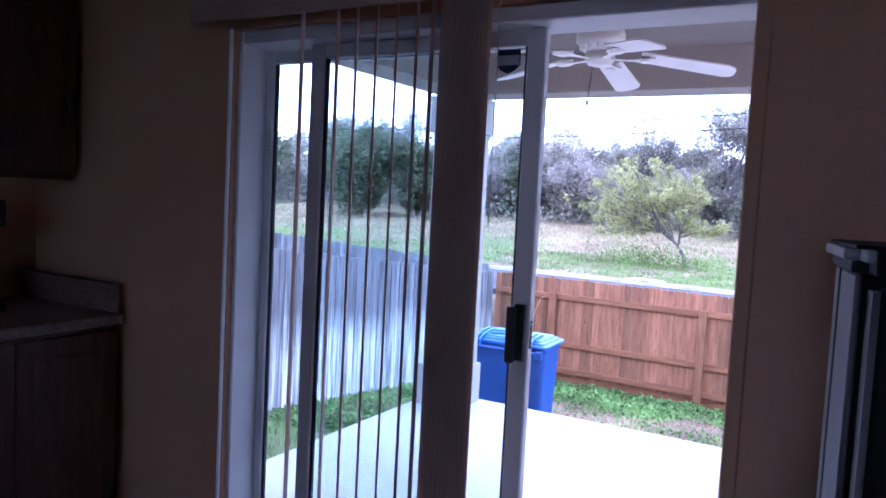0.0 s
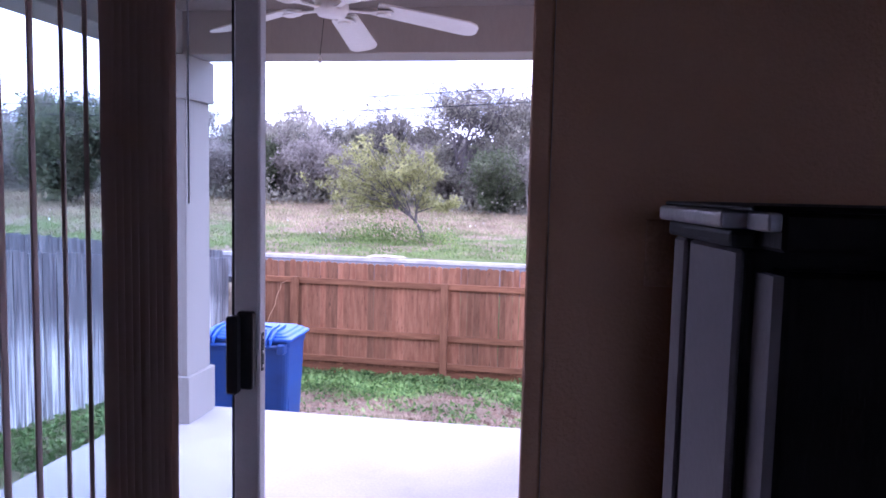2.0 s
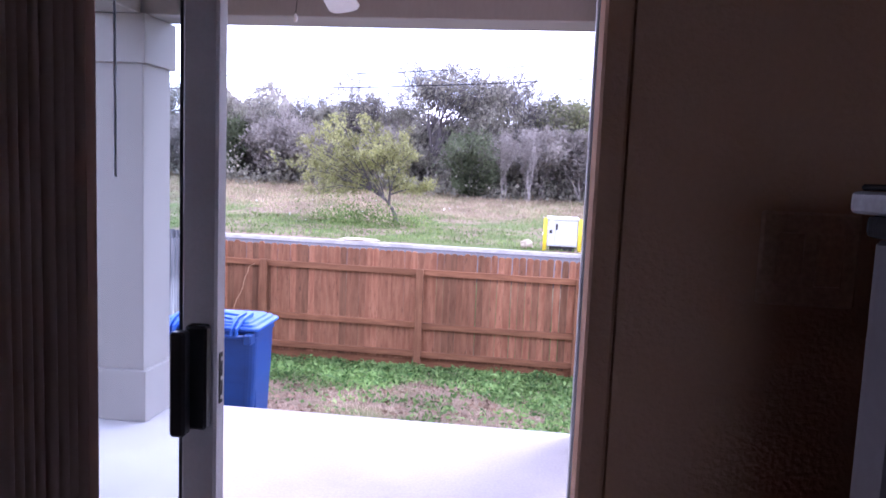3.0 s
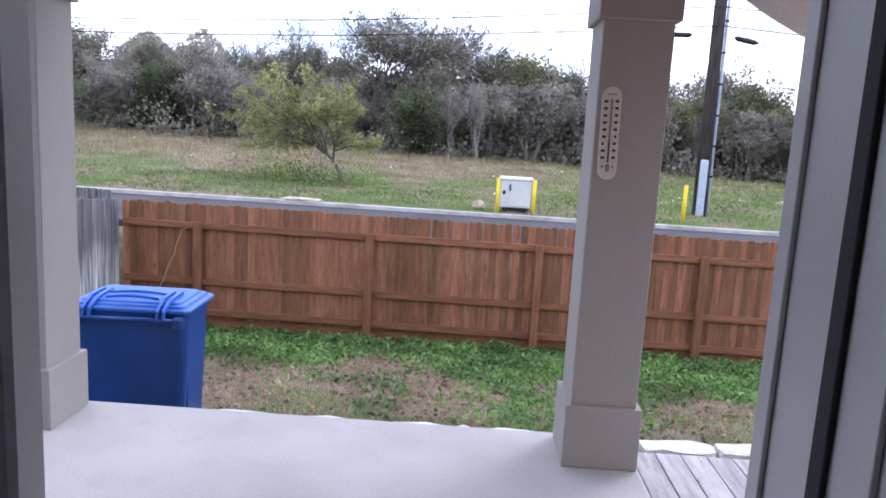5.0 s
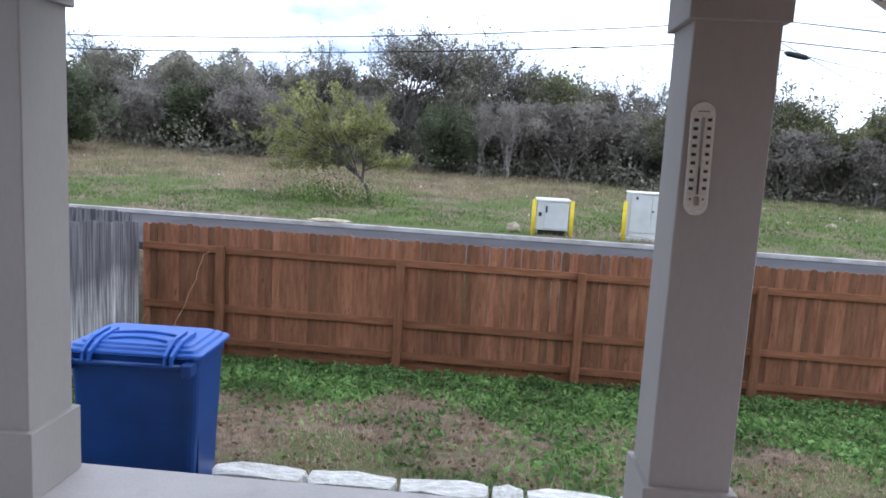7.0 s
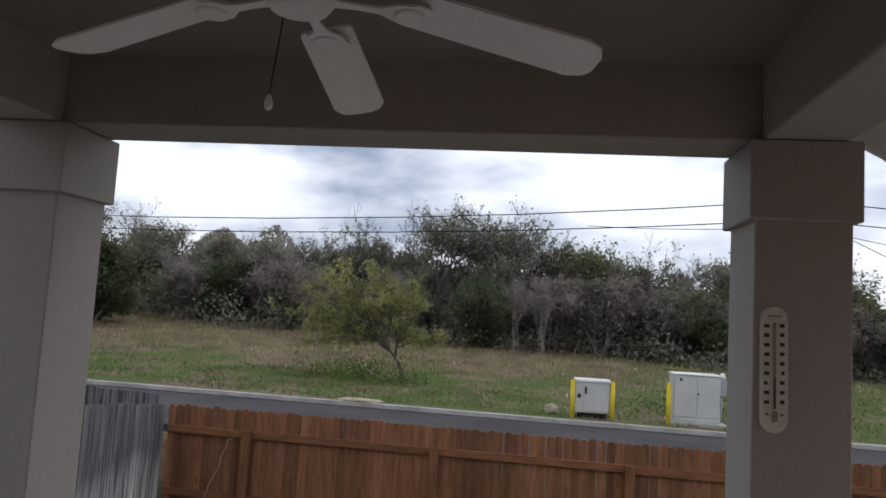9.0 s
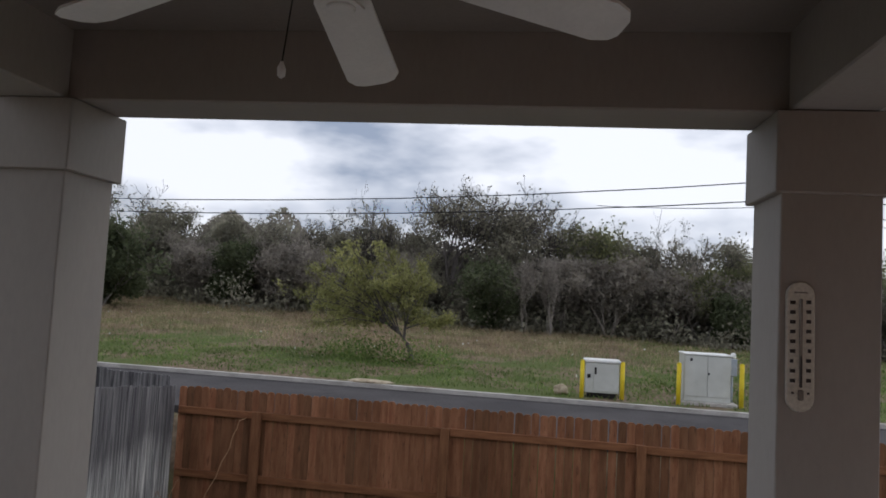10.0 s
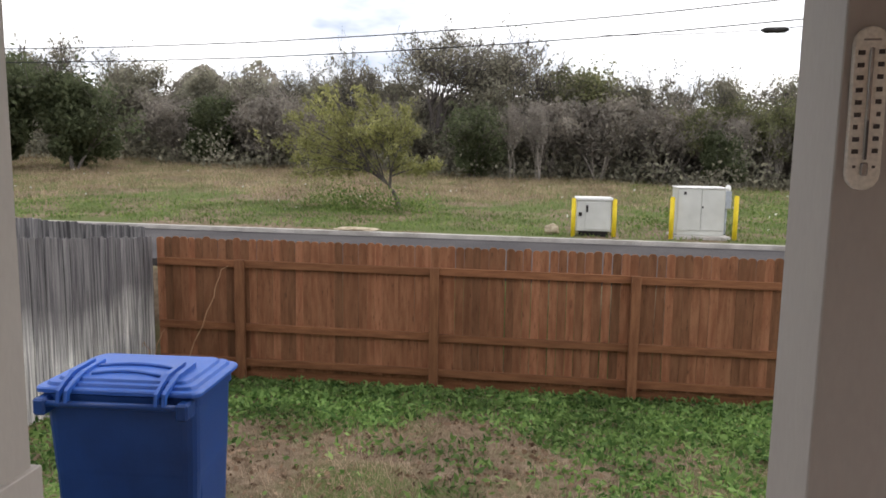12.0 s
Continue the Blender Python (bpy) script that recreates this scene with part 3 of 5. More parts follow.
    strike = put("strike", -0.0248, -0.0235, 0.068, 0.080, 1.195, 1.275, M_DARKMETAL, s, 0.0005)
    for z in (1.205, 1.235, 1.265):
        put("screw", -0.0234, -0.022, 0.071, 0.077, z - 0.003, z + 0.003, M_ALU, strike, 0.0005)
    return d


door = sliding_door()


def alarm_sticker():
    t = thing("alarm_sticker", "small navy shield sticker with a pale band on glass", "sticker", (-0.14, 0.0705, 2.0))
    pts = [(-0.036, 0.032), (0.036, 0.032), (0.036, -0.012), (0.022, -0.026), (0, -0.036), (-0.022, -0.026), (-0.036, -0.012)]
    v = [(x, 0.0, z) for x, z in pts] + [(x, -0.0012, z) for x, z in pts]
    n = len(pts)
    f = [tuple(range(n))[::-1], tuple(range(n, 2 * n))] + [(i, (i + 1) % n, n + (i + 1) % n, n + i) for i in range(n)]
    from_lists("shield", v, f, M_SHIELD, t)
    part("band", box_bm(-0.034, 0.034, -0.002, -0.0013, -0.012, 0.016), M_SHIELDW, t)
    return t


alarm_sticker()

# wall returns beside the door opening
tagged(part("trim_a", box_bm(DOOR_X0 - 0.014, DOOR_X0 - 0.002, -0.044, -0.0305, FLOOR_Z, DOOR_TOP, 0.003), M_TRIM), "painted edge trim beside the sliding door", "trim", kind="structure")


# ---- vertical blind ----
def vertical_blind():
    b = thing("vertical_blind", "cream vertical blind drawn aside with open slats", "blind", (-0.29, -0.10, 2.19))

    def local(bm):
        bmesh.ops.transform(bm, matrix=Matrix.Translation((0.25, 0.15, -2.19)), verts=bm.verts)
        return bm

    part("headrail", local(box_bm(-1.12, 0.57, -0.185, -0.105, 2.155, 2.205, 0.006)), M_VINYL, b)
    part("valance", local(box_bm(-1.14, 0.59, -0.20, -0.19, 2.125, 2.225, 0.003)), M_VINYL, b)

    def slat(x, turn, y=-0.145):
        rows = []
        for k in range(7):
            u = (k / 6 - 0.5) * 0.088
            rows.append((u, 0.006 * (1 - (2 * k / 6 - 1) ** 2)))
        v, f = [], []
        for z in (0.18, 2.15):
            for th in (0.0, 0.0012):
                v += [(u, w + th, z) for u, w in rows]
        for k in range(6):
            f += [(k, k + 1, k + 15, k + 14), (k + 8, k + 7, k + 21, k + 22)]
        f += [(0, 14, 21, 7), (6, 13, 27, 20)]
        for z0 in (0, 14):
            for k in range(6):
                f.append((z0 + k, z0 + k + 7, z0 + k + 8, z0 + k + 1))
        m = Matrix.Translation((x + 0.25, y + 0.15, -2.19)) @ Matrix.Rotation(radians(turn), 4, "Z")
        v = [tuple(m @ Vector(q)) for q in v]
        return from_lists("slat", v, f, M_VINYL, b, smooth=True)

    rng = random.Random(4)
    for x in (-0.71, -0.575, -0.505, -0.435, -0.365, -0.30, -0.252):
        slat(x, 125 + rng.uniform(-2, 2))
    x = -0.213
    for step, turn in ((0, 139), (0.015, 140), (0.015, 141), (0.014, 142), (0.014, 144), (0.013, 146), (0.013, 148), (0.012, 150), (0.012, 151)):
        x += step
        slat(x, turn + rng.uniform(-1, 1), -0.145 + rng.uniform(-0.002, 0.002))
    v, f = [], []
    tube_into(v, f, [Vector((0.187, 0.022, -0.04)), Vector((0.187, 0.022, -0.65))], [0.0018, 0.0018], 8)
    from_lists("wand", v, f, M_CONDUIT, b, "thin grey tilt wand")
    return b


vertical_blind()


# ---- inside: dark cabinet, switch, kitchen ----
def tall_cabinet():
    c = thing("tall_cabinet", "tall black wooden cabinet with moulded top, side greyed by painted light", "cabinet", (0.700, -0.317, FLOOR_Z))
    c.rotation_euler = (0, 0, radians(8))

    def deep(y):
        return 0.52 * (y + 0.245) if y > -0.69 else y + 0.4586

    def put(name, x0, x1, y0, y1, z0, z1, mat, parent=c, bevel=0.004, label="", seg=1):
        return part(name, box_bm(x0 - 0.725, x1 - 0.725, deep(y0), deep(y1), z0 - FLOOR_Z, z1 - FLOOR_Z, bevel, None, seg), mat, parent, label)

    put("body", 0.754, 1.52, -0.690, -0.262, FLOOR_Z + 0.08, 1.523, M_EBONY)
    # M_SIDE and M_CORNICE parts carry painted-in light; the wood itself is black.
    put("side_panel", 0.744, 0.753, -0.683, -0.386, FLOOR_Z + 0.1, 1.522, M_SIDE, label="smooth side panel greyed by painted light")
    put("base", 0.765, 1.525, -0.73, -0.265, FLOOR_Z, FLOOR_Z + 0.08, M_EBONY)
    d0 = put("cabinet_door", 0.7715, 1.142, -0.738, -0.693, FLOOR_Z + 0.1, 1.505, M_EBONY, bevel=0.006)
    d1 = put("cabinet_door", 1.146, 1.513, -0.738, -0.693, FLOOR_Z + 0.1, 1.505, M_EBONY, bevel=0.006)
    put("edge_strip", 0.7605, 0.771, -0.736, -0.694, FLOOR_Z + 0.1, 1.50, M_SIDE, d0, 0.0, "door edge paled by painted light")
    put("knob", 1.10, 1.118, -0.756, -0.7385, 0.95, 0.968, M_DARKMETAL, d0, 0.005)
    put("knob", 1.17, 1.188, -0.756, -0.7385, 0.95, 0.968, M_DARKMETAL, d1, 0.005)
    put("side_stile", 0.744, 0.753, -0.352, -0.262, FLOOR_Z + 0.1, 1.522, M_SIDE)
    put("cornice", 0.725, 1.56, -0.685, -0.245, 1.543, 1.562, M_CORNICE, bevel=0.006, seg=3, label="cornice edge with its gloss painted grey")
    put("cornice", 0.745, 0.759, -0.755, -0.700, 1.543, 1.562, M_CORNICE, bevel=0.005, seg=3, label="cornice edge with its gloss painted grey")
    put("cornice_front", 0.7595, 1.56, -0.755, -0.686, 1.524, 1.562, M_EBONY)
    put("top", 0.732, 1.555, -0.748, -0.25, 1.5625, 1.568, M_EBONY, bevel=0.002)
    put("moulding", 0.736, 1.55, -0.685, -0.258, 1.5235, 1.5425, M_EBONY, bevel=0.006, seg=2)
    return c


tall_cabinet()


def switch_plate():
    s = thing("switch_plate", "ivory double light switch plate on the tan wall", "light switch", (0.775, -0.0355, 1.475))
    part("plate", box_bm(-0.058, 0.058, -0.004, 0.005, -0.058, 0.058, 0.003), M_PLATE, s)
    for x in (-0.023, 0.023):
        part("rocker", box_bm(x - 0.016, x + 0.016, -0.0062, -0.0042, -0.033, 0.033, 0.001), M_PLATE, s)
    return s


switch_plate()


def kitchen_unit(name, label, x0, x1, y0, y1, z0, z1, doors):
    c = thing(name, label, "cabinet", ((x0 + x1) / 2, (y0 + y1) / 2, z0))
    ox, oy = c.location.x, c.location.y
    part("body", box_bm(x0 - ox, x1 - 0.022 - ox, y0 - oy, y1 - oy, 0, z1 - z0, 0.003), M_CHERRY, c)
    w = (y1 - y0) / doors
    for k in range(doors):
        a, b = y0 + k * w + 0.004 - oy, y0 + (k + 1) * w - 0.004 - oy
        d = part("cabinet_door", box_bm(x1 - 0.0215 - ox, x1 - ox, a, b, 0.03, z1 - z0 - 0.02, 0.003), M_CHERRY, c)
        part("door_panel", box_bm(x1 + 0.0005 - ox, x1 + 0.006 - ox, a + 0.06, b - 0.06, 0.10, z1 - z0 - 0.09, 0.003), M_CHERRY, d)
        part("handle", box_bm(x1 + 0.0065 - ox, x1 + 0.02 - ox, b - 0.04, b - 0.028, 0.25, 0.35, 0.003), M_DARKMETAL, d)
    return c


COUNTER_Z = 1.12
for y1 in (-0.075, -0.84, -1.605):
    kitchen_unit("base_cabinet", "dark cherry kitchen base cabinet under the worktop", -2.197, -1.60, y1 - 0.762, y1, FLOOR_Z, COUNTER_Z - 0.04, 2)
    kitchen_unit("wall_cabinet", "dark cherry kitchen wall cabinet hung over the worktop", -2.197, -1.87, y1 - 0.762, y1, 1.60, 2.36, 2)
tagged(part("worktop", box_bm(-2.196, -1.575, -2.37, -0.074, COUNTER_Z - 0.039, COUNTER_Z, 0.008, None, 2), M_COUNTER), "speckled tan laminate worktop on the kitchen cabinets", "worktop")
tagged(part("backsplash", box_bm(-2.196, -1.60, -0.094, -0.0745, COUNTER_Z + 0.001, COUNTER_Z + 0.11, 0.004), M_COUNTER), "low laminate splashback on the worktop", "backsplash")


def coffee_maker():
    c = thing("coffee_maker", "black coffee maker standing on the worktop", "appliance", (-1.99, -0.42, COUNTER_Z))
    part("base", box_bm(-0.11, 0.12, -0.09, 0.09, 0, 0.03, 0.008), M_BLACK, c)
    part("tower", box_bm(-0.11, -0.03, -0.09, 0.09, 0.031, 0.30, 0.01), M_BLACK, c)
    part("brew_head", box_bm(-0.11, 0.11, -0.09, 0.09, 0.301, 0.40, 0.015, None, 2), M_BLACK, c)
    part("jug", lathe_bm([(0.05, 0.032), (0.065, 0.06), (0.068, 0.12), (0.045, 0.19), (0.048, 0.2)], 20, 0.04), M_TUBE, c, smooth=True)
    return c


coffee_maker()


# ---- ceiling fan ----
def ceiling_fan(x, y):
    f = thing("ceiling_fan", "white five-blade ceiling fan at rest on a short rod", "ceiling fan", (x, y, 2.66))
    part("canopy", lathe_bm([(0.055, -0.001), (0.065, -0.02), (0.05, -0.05), (0.02, -0.06)], 28), M_FAN, f, smooth=True)
    part("downrod", cyl_bm(0.012, 0.012, -0.13, -0.055, 14), M_FAN, f, smooth=True)
    part("motor", lathe_bm([(0.02, -0.115), (0.07, -0.125), (0.115, -0.145), (0.125, -0.175), (0.125, -0.215), (0.10, -0.235), (0.085, -0.26)], 36), M_FAN, f, smooth=True)
    for k in range(18):
        bm = box_bm(0.094, 0.107, -0.004, 0.004, -0.252, -0.232, 0.001)
        bmesh.ops.rotate(bm, verts=bm.verts, cent=(0, 0, 0), matrix=Matrix.Rotation(k * math.pi / 9, 3, "Z"))
        part("vent_rib", bm, M_FAN, f)
    part("switch_housing", lathe_bm([(0.075, -0.2605), (0.078, -0.30), (0.06, -0.325), (0.02, -0.335)], 28), M_FAN, f, smooth=True)
    for k in range(5):
        turn = Matrix.Rotation(radians(20 + 72 * k), 4, "Z")
        # bracket: an arm that widens into a plate with a round boss
        pts = [(0.06, 0.018), (0.12, 0.012), (0.17, 0.016), (0.20, 0.04), (0.245, 0.052), (0.275, 0.035)]
        outline = pts + [(a, -b) for a, b in reversed(pts)]
        bm = bmesh.new()
        for z in (-0.302, -0.296):
            vs = [bm.verts.new((a, b, z)) for a, b in outline]
            bm.faces.new(vs if z > -0.299 else vs[::-1])
        bm.verts.ensure_lookup_table()
        n = len(outline)
        for i in range(n):
            bm.faces.new((bm.verts[i], bm.verts[(i + 1) % n], bm.verts[n + (i + 1) % n], bm.verts[n + i]))
        bmesh.ops.transform(bm, matrix=turn, verts=bm.verts)
        arm = part("blade_bracket", bm, M_FAN, f)
        bm = lathe_bm([(0.03, -0.3095), (0.034, -0.3065), (0.034, -0.3025)], 18, 0.232, 0)
        bmesh.ops.transform(bm, matrix=turn, verts=bm.verts)
        part("boss", bm, M_FAN, arm)
        bm = bmesh.new()
        outline = [(0.205, -0.055), (0.22, -0.062), (0.62, -0.072), (0.655, -0.055), (0.668, -0.028), (0.668, 0.03), (0.655, 0.055), (0.62, 0.072), (0.22, 0.062), (0.205, 0.055)]
        tilt = 0.20
        for up in (0, 1):
            vs = [bm.verts.new((a, b, -0.284 + 0.007 * up - tilt * b * 0.95 - 0.145 * (a - 0.2))) for a, b in outline]
            bm.faces.new(vs if up else vs[::-1])
        bm.verts.ensure_lookup_table()
        n = len(outline)
        for i in range(n):
            bm.faces.new((bm.verts[i], bm.verts[(i + 1) % n], bm.verts[n + (i + 1) % n], bm.verts[n + i]))
        bmesh.ops.transform(bm, matrix=turn, verts=bm.verts)
        part("blade", bm, M_FAN, f)
    v, fc = [], []
    tube_into(v, fc, [Vector((-0.05, 0.045, -0.32)), Vector((-0.062, 0.05, -0.42)), Vector((-0.07, 0.052, -0.49))], [0.0018] * 3, 6)
    ch = from_lists("pull_chain", v, fc, M_DARKMETAL, f)
    part("fob", lathe_bm([(0.003, -0.49), (0.009, -0.505), (0.008, -0.52), (0.002, -0.525)], 12, -0.07, 0.052), M_FAN, ch, smooth=True)
    return f


ceiling_fan(-0.465, 1.87)


# ---- thermometer on the column ----
def thermometer():
    t = thing("wall_thermometer", "long cream outdoor thermometer with dark figures on the column", "thermometer", (0.848, 3.0365, 1.61))
    t.rotation_euler = (0, radians(-0.8), 0)
    bm = bmesh.new()
    w, h = 0.044, 0.21
    outline = []
    for k in range(9):
        a = math.pi * k / 8
        outline.append((w * math.cos(a), h - w + w * math.sin(a)))
    for k in range(9):
        a = math.pi + math.pi * k / 8
        outline.append((w * math.cos(a), -h + w + w * math.sin(a)))
    n = len(outline)
    front = [bm.verts.new((a * 0.93, -0.012, b * 0.985)) for a, b in outline]
    mid = [bm.verts.new((a, -0.008, b)) for a, b in outline]
    back = [bm.verts.new((a, 0.0, b)) for a, b in outline]
    bm.faces.new(front)
    bm.faces.new(back[::-1])
    for p, q in ((front, mid), (mid, back)):
        for i in range(n):
            bm.faces.new((p[i], q[i], q[(i + 1) % n], p[(i + 1) % n]))
    bmesh.ops.recalc_face_normals(bm, faces=bm.faces)
    part("face_plate", bm, M_THERMO, t)
    part("tube", box_bm(-0.005, 0.005, -0.018, -0.0125, -0.13, 0.155, 0.002), M_TUBE, t)
    part("red_column", box_bm(-0.0025, 0.0025, -0.0195, -0.0183, -0.13, -0.03, 0.0), M_INK, t)
    part("bulb_housing", box_bm(-0.009, 0.009, -0.019, -0.0125, -0.172, -0.137, 0.004), M_TUBE, t)
    for k in range(9):
        z = 0.143 - 0.0315 * k
        part("figure", box_bm(-0.033, -0.016 if k != 6 else -0.022, -0.0135, -0.0123, z - 0.006, z + 0.006), M_INK, t)
        part("figure", box_bm(0.017 if k != 5 else 0.022, 0.032, -0.0135, -0.0123, z - 0.004, z + 0.008), M_INK, t)
    for x in (-0.024, 0.024):
        part("unit_letter", box_bm(x - 0.004, x + 0.004, -0.0135, -0.0123, -0.152, -0.145), M_INK, t)
    part("maker_bar", box_bm(-0.021, 0.021, -0.0135, -0.0123, 0.173, 0.178), M_TUBE, t)
    return t


thermometer()


# ---- blue bin ----
def wheelie_bin():
    b = thing("recycling_bin", "blue plastic wheeled recycling bin with closed lid", "bin", (-1.912, 4.33, ground_z(-1.9, 4.33)))
    b.rotation_euler = (0, 0, radians(2))
    H, WIDE, DEEP = 1.025, 1.08, 0.76

    def ring(bm, z, hw, hd, r, dy=0.0):
        vs, hw, hd, dy = [], hw * WIDE, hd * DEEP, dy * DEEP
        for cx, cy, a0 in ((hw - r, hd - r, 0), (-hw + r, hd - r, 90), (-hw + r, -hd + r, 180), (hw - r, -hd + r, 270)):
            for k in range(5):
                a = radians(a0 + 22.5 * k)
                vs.append(bm.verts.new((cx + r * math.cos(a), dy + cy + r * math.sin(a), z)))
        return vs

    def skin(name, rings, material, parent, label=""):
        bm = bmesh.new()
        loops = [ring(bm, *q) for q in rings]
        for p, q in zip(loops, loops[1:]):
            n = len(p)
            for i in range(n):
                bm.faces.new((p[i], p[(i + 1) % n], q[(i + 1) % n], q[i]))
        bm.faces.new(loops[0][::-1])
        bm.faces.new(loops[-1])
        return part(name, bm, material, parent, label, smooth=False)

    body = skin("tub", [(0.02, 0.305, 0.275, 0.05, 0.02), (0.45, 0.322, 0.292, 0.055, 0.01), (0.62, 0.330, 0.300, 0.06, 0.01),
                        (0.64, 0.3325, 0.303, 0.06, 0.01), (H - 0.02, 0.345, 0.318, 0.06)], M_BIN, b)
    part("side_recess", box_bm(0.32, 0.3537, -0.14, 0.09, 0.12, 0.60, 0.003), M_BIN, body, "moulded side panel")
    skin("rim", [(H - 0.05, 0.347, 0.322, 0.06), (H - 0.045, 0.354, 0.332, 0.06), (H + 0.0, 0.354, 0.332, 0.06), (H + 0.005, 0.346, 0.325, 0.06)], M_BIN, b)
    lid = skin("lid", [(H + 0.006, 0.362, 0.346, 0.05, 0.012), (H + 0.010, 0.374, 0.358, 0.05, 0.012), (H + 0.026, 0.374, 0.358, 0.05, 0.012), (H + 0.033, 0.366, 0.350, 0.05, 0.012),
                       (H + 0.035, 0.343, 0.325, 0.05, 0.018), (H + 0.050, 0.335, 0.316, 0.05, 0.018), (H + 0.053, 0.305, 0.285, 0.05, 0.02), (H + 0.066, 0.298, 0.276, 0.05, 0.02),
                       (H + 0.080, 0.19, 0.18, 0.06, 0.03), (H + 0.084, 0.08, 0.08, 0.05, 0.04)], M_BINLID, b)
    # two bowed ribs across the lid between the hinge arms
    for y, half, z in ((-0.12, 0.17, 0.083), (-0.02, 0.19, 0.090)):
        v, f = [], []
        pts = [Vector((x, y - 0.035 * (x / half) ** 2, H + z - 0.008 * (x / half) ** 2)) for x in (-half, -half * 0.6, -half * 0.2, half * 0.2, half * 0.6, half)]
        tube_into(v, f, pts, [0.010] * 6, 8)
        from_lists("lid_rib", v, f, M_BINLID, lid, smooth=True)
    # split hinge arms that taper down over the front edge to the handle bar
    prof = [(-0.310, H - 0.035), (-0.300, H + 0.035), (-0.25, H + 0.062), (-0.16, H + 0.092), (0.02, H + 0.098), (0.02, H + 0.070), (-0.15, H + 0.064), (-0.23, H + 0.035), (-0.278, H + 0.012), (-0.288, H - 0.035)]
    n = len(prof)
    for x in (-0.235, 0.235):
        for off in (-0.026, 0.012):
            bm = bmesh.new()
            for side in (0, 1):
                vs = [bm.verts.new((x + (off + 0.016 * side) * (1.0 if y < -0.2 else 1.4), y, z)) for y, z in prof]
                bm.faces.new(vs if side else vs[::-1])
            bm.verts.ensure_lookup_table()
            for i in range(n):
                bm.faces.new((bm.verts[i], bm.verts[n + i], bm.verts[n + (i + 1) % n], bm.verts[(i + 1) % n]))
            bmesh.ops.recalc_face_normals(bm, faces=bm.faces)
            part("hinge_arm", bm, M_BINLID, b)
    v, f = [], []
    tube_into(v, f, [Vector((-0.335, -0.295, H - 0.03)), Vector((0.335, -0.295, H - 0.03))], [0.016, 0.016], 10)
    from_lists("handle_bar", v, f, M_BIN, b, smooth=True)
    for x in (-0.342, 0.342):
        part("handle_bracket", box_bm(x - 0.03, x + 0.03, -0.318, -0.22, H - 0.085, H - 0.004, 0.010), M_BIN, b)
    for x in (-0.27, 0.27):
        bm = cyl_bm(0.12, 0.12, -0.03, 0.03, 28)
        bmesh.ops.bevel(bm, geom=[e for e in bm.edges if e.calc_face_angle(0) > 0.5], offset=0.01, segments=2, affect="EDGES")
        bmesh.ops.transform(bm, matrix=Matrix.Translation((x, -0.20, 0.12)) @ Matrix.Rotation(math.pi / 2, 4, "Y"), verts=bm.verts)
        part("wheel", bm, M_RUBBER, b, smooth=False)
    bm = cyl_bm(0.012, 0.012, -0.3, 0.3, 12)
    bmesh.ops.transform(bm, matrix=Matrix.Translation((0, -0.20, 0.12)) @ Matrix.Rotation(math.pi / 2, 4, "Y"), verts=bm.verts)
    part("axle", bm, M_DARKMETAL, b)
    return b


wheelie_bin()


# ---- limestone edging ----
def stone_mesh(seed):
    rng = random.Random(seed)
    bm = box_bm(-0.5, 0.5, -0.5, 0.5, -0.5, 0.5)
    bmesh.ops.subdivide_edges(bm, edges=bm.edges, cuts=3, use_grid_fill=True)
    for v in bm.verts:
        p = v.co.copy()
        edge = sum(1 for c in p if abs(c) > 0.49)
        v.co = p * (1 - 0.02 * (edge - 1) ** 2 * 1.4) + Vector((rng.uniform(-1, 1) * 0.008, rng.uniform(-1, 1) * 0.03, rng.uniform(-1, 1) * 0.035))
    me = bpy.data.meshes.new("stone_block")
    bm.to_mesh(me)
    bm.free()
    me.materials.append(M_STONE)
    return me


stone_meshes = [stone_mesh(s) for s in range(4)]
edge_marks = (-2.9, -2.35, -1.60, -0.985, -0.40, 0.185, 0.40, 0.975, 1.53, 2.08, 2.79, 3.42, 4.05, 4.6, 5.2, 5.9, 6.5)
for i, (a, b) in enumerate(zip(edge_marks, edge_marks[1:])):
    x = (a + b) / 2
    y = 4.53 + 0.05 * max(x - 1.0, 0)
    if -2.2 < x < -1.3:
        continue
    s = new("limestone_block", stone_meshes[i % 4])
    s.location = (x, y, ground_z(x, y) + (0.088 if x < 1.4 else 0.072))
    s.rotation_euler = (radians(-4), 0, radians((-1) ** i * 1.2))
    s.scale = (b - a - 0.02, 0.23, 0.25)
    tagged(s, "rough white limestone edging block set in the lawn", "stone", "limestone edging")

# ---- wooden deck, shade pole and cloth ----
deck = thing("wooden_deck", "weathered grey wooden deck beside the patio", "deck", (1.15, 0.16, -0.02), kind="structure")
bm = box_bm(0.0, 0.128, 0.0, 3.13, -0.03, 0.0, 0.003)
first = part("deck_board", bm, M_DECK, deck)
for k in range(1, 30):
    o = new("deck_board", first.data)
    o.parent = deck
    o.location = (0.134 * k, 0, 0.001 * ((k * 7) % 3))
part("rim_joist", box_bm(0.0, 4.0, 3.04, 3.08, -0.17, -0.031), M_DECK, deck)
for x in (0.3, 1.6, 2.9):
    part("deck_post", box_bm(x, x + 0.09, 2.84, 2.93, -0.72, -0.031), M_DECK, deck)


